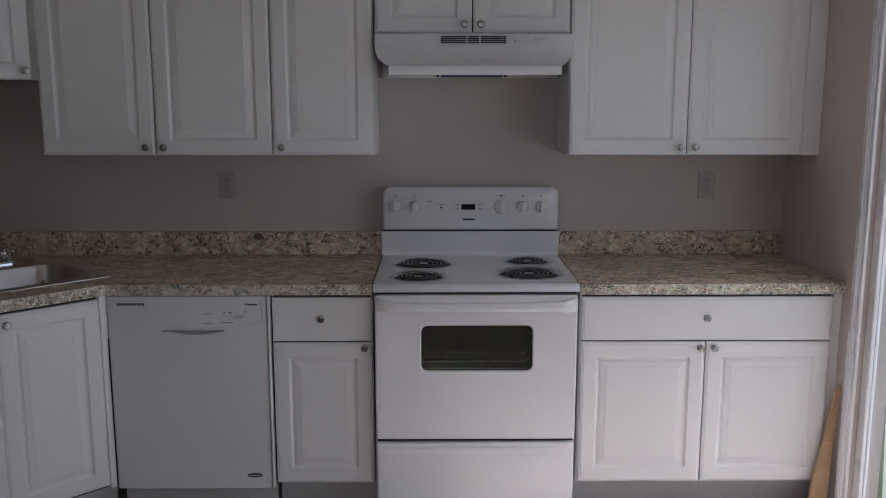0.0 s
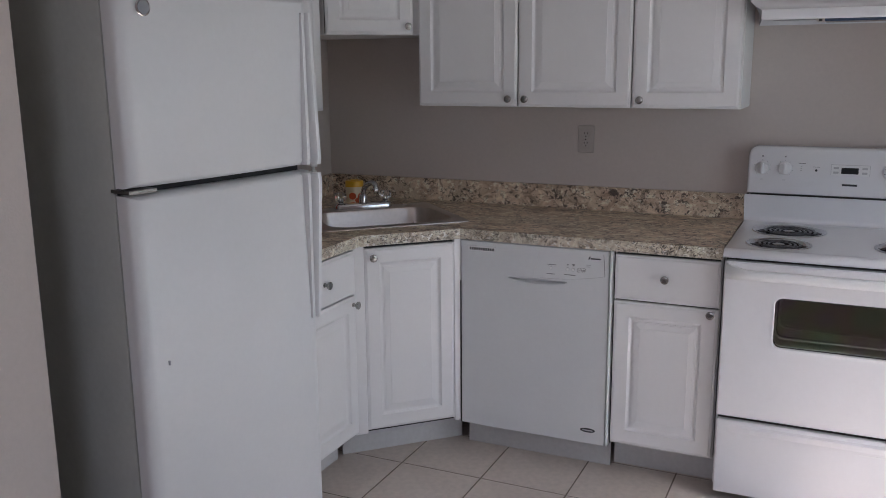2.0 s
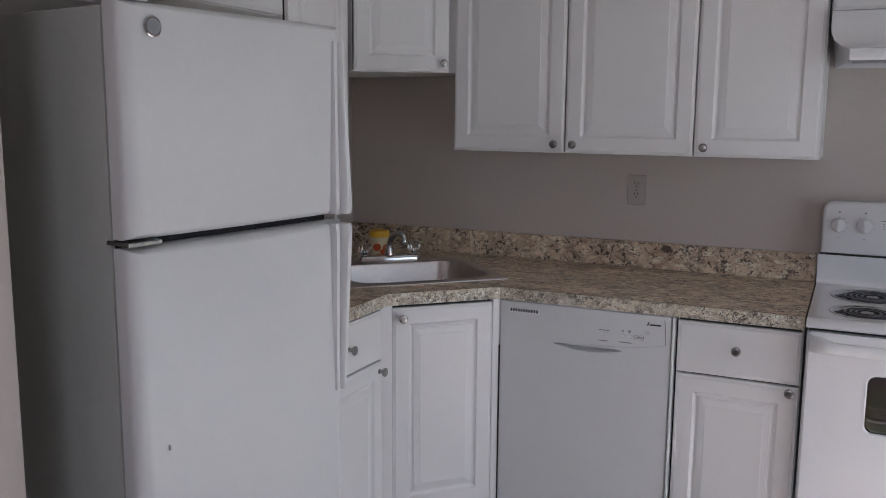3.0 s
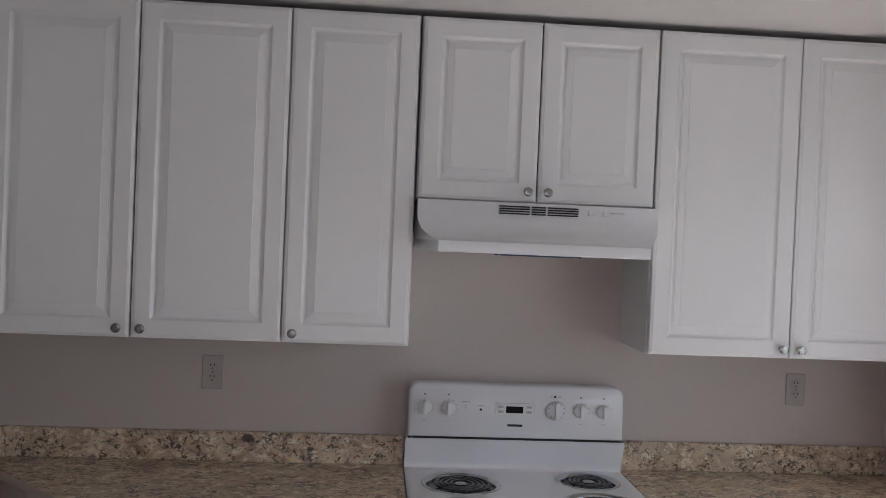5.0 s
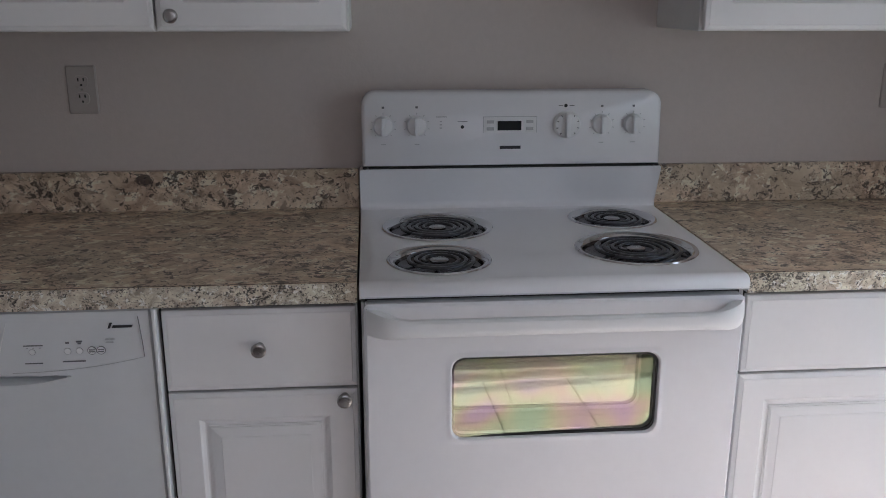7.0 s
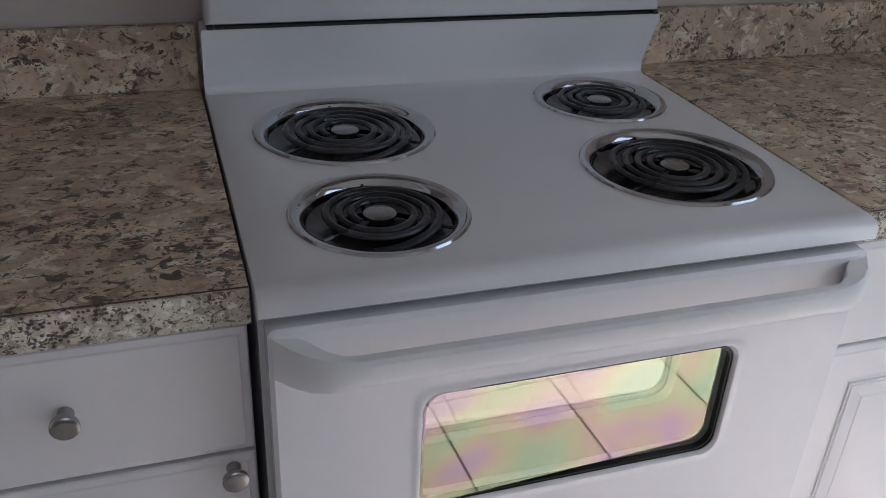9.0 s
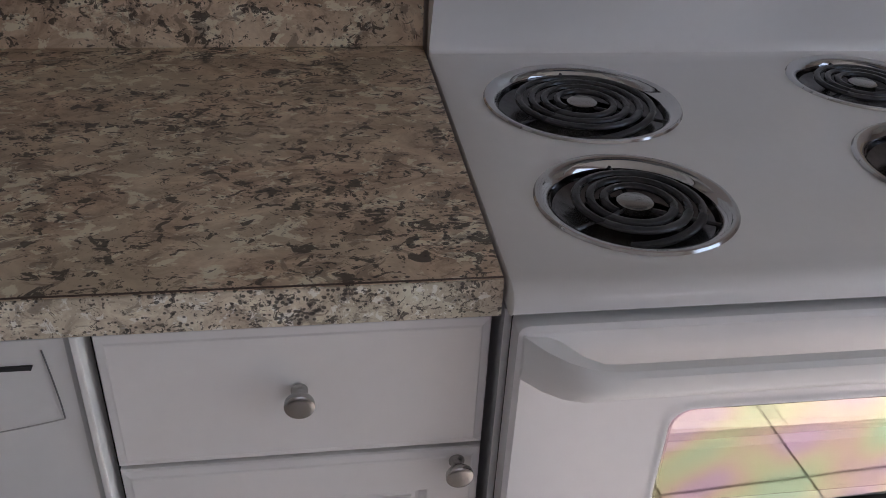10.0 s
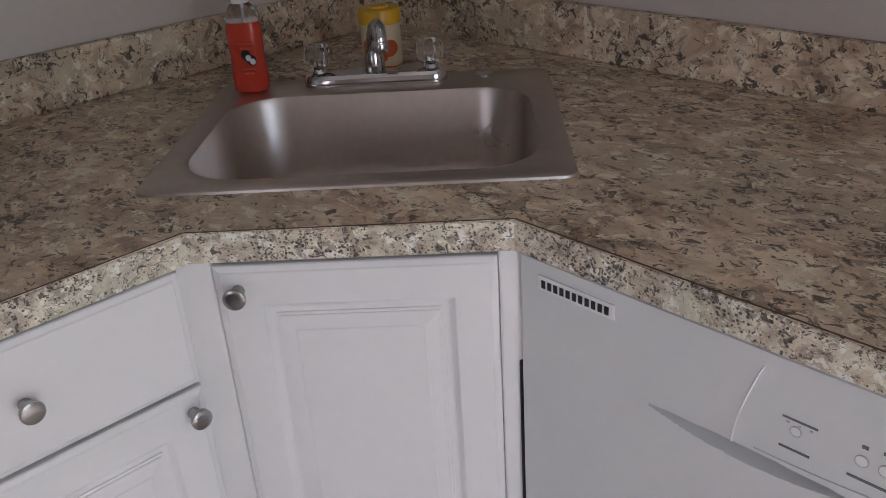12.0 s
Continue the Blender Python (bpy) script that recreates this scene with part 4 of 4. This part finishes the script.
def hood():
    h = thing("range_hood", pose(0, 0, 0), "white under-cabinet range hood with slotted vent", "range hood")
    x0, x1 = -0.002, 0.761
    # front skin from the top edge to the lip, tapered in at both ends towards the lip
    steps = [(-0.350, 1.834, 0.0), (-0.356, 1.790, 0.0), (-0.362, 1.768, 0.002), (-0.385, 1.742, 0.012), (-0.425, 1.722, 0.034), (-0.468, 1.712, 0.052), (-0.486, 1.708, 0.058), (-0.488, 1.704, 0.060), (-0.488, 1.678, 0.060), (-0.484, 1.674, 0.062)]
    loops = []
    for y, z, i in steps:
        loops.append([(x0 + i, y, z), (x1 - i, y, z), (x1 - i * 0.15, -0.01, z), (x0 + i * 0.15, -0.01, z)])
    part("shell", rings(loops, True, False), ENAMEL, h, smooth=True)
    part("underside", box(x0 + 0.064, x1 - 0.064, -0.480, -0.012, 1.690, 1.694), GREYPL, h)
    part("filter", box(x0 + 0.22, x1 - 0.24, -0.29, -0.08, 1.680, 1.689, 0.003), STEEL, h, "grey mesh grease filter")
    part("lamp_lens", box(x0 + 0.255, x1 - 0.275, -0.420, -0.300, 1.668, 1.6895, 0.004), LENS, h, "dark lamp cover under the hood")
    for a in (0.235, 0.492):
        part("clip", box(a, a + 0.010, -0.425, -0.402, 1.669, 1.690), DARKGAP, h)
    def slot(xa, xb, z):
        part("vent_slot", box(xa, xb, -0.3600, -0.3520, z, z + 0.0042), BLACKPL, h)
    for k in range(4):
        z = 1.797 + 0.0075 * k
        slot(0.252, 0.348, z)
        slot(0.355, 0.399, z)
        slot(0.406, 0.503, z)
    for xa in (0.535, 0.582):
        part("switch", box(xa, xa + 0.020, -0.362, -0.352, 1.802, 1.817, 0.002), PLASTIC, h)
    part("print_bar", box(0.61, 0.65, -0.3588, -0.352, 1.812, 1.815), PALEINK, h)


hood()


# ---- fridge ----
def fridge():
    f = thing("refrigerator", pose(-1.913, -1.968, 0, rz=81), "white top-freezer refrigerator with long moulded handles", "refrigerator")
    W, D = 0.674, 0.600
    part("case", box(0.004, W - 0.004, -D, -0.02, 0.03, 1.722, 0.006), FRSIDE, f, "grey-white textured steel case, toned down for its shaded side")
    part("gasket", box(0.012, W - 0.012, -D - 0.012, -D - 0.0005, 0.06, 1.712), DARKGAP, f)
    part("toe_grille", box(0.01, W - 0.01, -D - 0.02, -D + 0.02, 0.0, 0.058), GREYPL, f)
    def leaf(name, z0, z1):
        def loop(inset, y, zi):
            w = W - 2 * inset
            out = []
            for k in range(9):
                u = k / 8
                out.append((inset + w * u, y - 0.012 * math.sin(math.pi * u) * (1 if y < -D - 0.04 else 0), z0 + zi))
            for k in range(9):
                u = 1 - k / 8
                out.append((inset + w * u, y - 0.012 * math.sin(math.pi * u) * (1 if y < -D - 0.04 else 0), z1 - zi))
            return out
        return part(name, rings([loop(0.0, -D - 0.013, 0), loop(0.0, -D - 0.041, 0), loop(0.002, -D - 0.050, 0.002), loop(0.008, -D - 0.058, 0.005), loop(0.020, -D - 0.065, 0.009), loop(0.034, -D - 0.069, 0.013), loop(0.046, -D - 0.071, 0.016)]), APPL, f, smooth=True)
    lower, upper = leaf("fridge_door", 0.065, 1.218), leaf("freezer_door", 1.237, 1.730)
    def handle(parent, za, zb, name):
        """From za, at the gap, to zb, where it runs out."""
        loops = []
        for k in range(25):
            u = k / 24
            z = za + (zb - za) * u
            o = 0.010 + 0.026 * (1 - u) * min(1, 0.8 + u * 6)
            y = -D - 0.058
            w = 0.050 - 0.014 * u
            e, m, g = W - 0.003, W - 0.003 - 0.5 * w, W - 0.003 - 0.72 * w       # outer rail, its inner edge, the groove's far edge
            loops.append([(e, y, z), (e, y - o - 0.012, z), (e - 0.006, y - o - 0.017, z), (m + 0.004, y - o - 0.017, z), (m, y - o - 0.012, z), (m - 0.001, y - 0.012 - 0.3 * o, z),
                          (g, y - 0.012 - 0.3 * o, z), (g - 0.001, y - 0.014 - 0.6 * o, z), (e - w, y - 0.014 - 0.6 * o, z), (e - w, y, z)])
        part(name, rings(loops), PLASTIC, parent, "white moulded grip handle", True)
    handle(lower, 1.214, 0.752, "handle")
    handle(upper, 1.241, 1.690, "handle")
    part("hinge_cover", box(0.0, 0.085, -D - 0.066, -D + 0.01, 1.2235, 1.2335, 0.002), NICKEL, f, "chrome door hinge")
    part("top_hinge", box(0.01, 0.08, -D - 0.06, -D + 0.05, 1.7305, 1.744, 0.004), PLASTIC, f)
    part("badge", lathe([(0.022, 0), (0.022, 0.002), (0.019, 0.0035), (0.0185, 0.0028), (0, 0.0028)], 28, "y", (0.075, -D - 0.074, 1.680)), CHROME, f, "round chrome badge", True)
    part("badge_face", lathe([(0.0165, 0), (0.0165, 0.001), (0, 0.001)], 24, "y", (0.075, -D - 0.0768, 1.680)), GREYPL, f, "grey badge face")
    part("chip", box(0.073, 0.077, -D - 0.0775, -D - 0.0705, 0.760, 0.772), GREYPL, lower, "small dark chip in the paint")


fridge()


# ---- outlets, switch, board ----
def outlet(x, z):
    o = thing("wall_outlet", pose(x, 0, z), "beige duplex socket outlet on the wall", "outlet", "wall outlets")
    part("plate", rings([[(px, y, pz) for px, pz in round_rect(0.072 - i, 0.117 - i, 0.004, 2)] for i, y in ((0, 0), (0, -0.003), (0.006, -0.0055))]), PLATE, o)
    for dz in (0.020, -0.020):
        part("socket", rings([[(px, y, pz + dz) for px, pz in round_rect(0.034 - i, 0.029 - i, 0.010, 4)] for i, y in ((0, -0.005), (0.002, -0.0075))]), PLATE, o)
        for sx in (-0.0065, 0.0065):
            part("slot", box(sx - 0.0016, sx + 0.0016, -0.0082, -0.007, dz + 0.001, dz + 0.009), BLACKPL, o)
        part("ground_hole", lathe([(0.0028, 0.007), (0.0028, 0.0082), (0, 0.0082)], 10, "y", (0, 0, dz - 0.008)), BLACKPL, o)
    part("screw", lathe([(0.003, 0.0052), (0.003, 0.0064), (0, 0.0066)], 10, "y"), NICKEL, o)


outlet(-0.672, 1.218)
outlet(1.412, 1.216)
sw = thing("light_switch", pose(XR, -0.56, 2.05, rz=-90), "white plate on the side wall", "switch")
part("plate", rings([[(px, y, pz) for px, pz in round_rect(0.075 - i, 0.117 - i, 0.004, 2)] for i, y in ((0, 0), (0, -0.004), (0.006, -0.0065))]), PLASTIC, sw)
part("toggle", box(-0.005, 0.005, -0.016, -0.006, -0.008, 0.010, 0.002), PLASTIC, sw)
bd = thing("wood_board", pose(1.735, -0.675, 0.0, ry=0, rx=0), "strip of bare pine leaning beside the cabinet", "board")
part("board", rings([[(-0.085, 0.0, 0.0), (-0.010, 0.0, 0.0), (-0.010, 0.018, 0.0), (-0.085, 0.018, 0.0)], [(-0.062, 0.0, 0.18), (-0.004, 0.0, 0.20), (-0.004, 0.018, 0.20), (-0.062, 0.018, 0.18)],
     [(-0.038, 0.0, 0.30), (0.0, 0.0, 0.34), (0.0, 0.018, 0.34), (-0.038, 0.018, 0.30)], [(0.0, 0.0, 0.52), (0.012, 0.0, 0.53), (0.012, 0.018, 0.53), (0.0, 0.018, 0.52)]]), WOOD, bd)

# ---- floor tiles ----
def tile_mesh():
    bm = rings([[(sx * (0.1645 - i), sy * (0.1645 - i), z) for sx, sy in ((-1, -1), (1, -1), (1, 1), (-1, 1))] for i, z in ((0, -0.002), (0, -0.001), (0.0015, 0.0))], False, True)
    me = bpy.data.meshes.new("tile")
    bmesh.ops.recalc_face_normals(bm, faces=bm.faces)
    bm.to_mesh(me)
    bm.free()
    me.materials.append(TILE)
    return me


tile = tile_mesh()
for i in range(-4, 8):
    for j in range(-14, 3):
        x, y = -0.812 + 0.1675 + 0.335 * i, -0.858 + 0.1675 + 0.335 * j
        if XL < x < XR + 0.1 and YT < y - 0.16 and y < 0.1:
            o = new("tile", tile)
            o.location, o.parent = (x, y, 0.0), floor
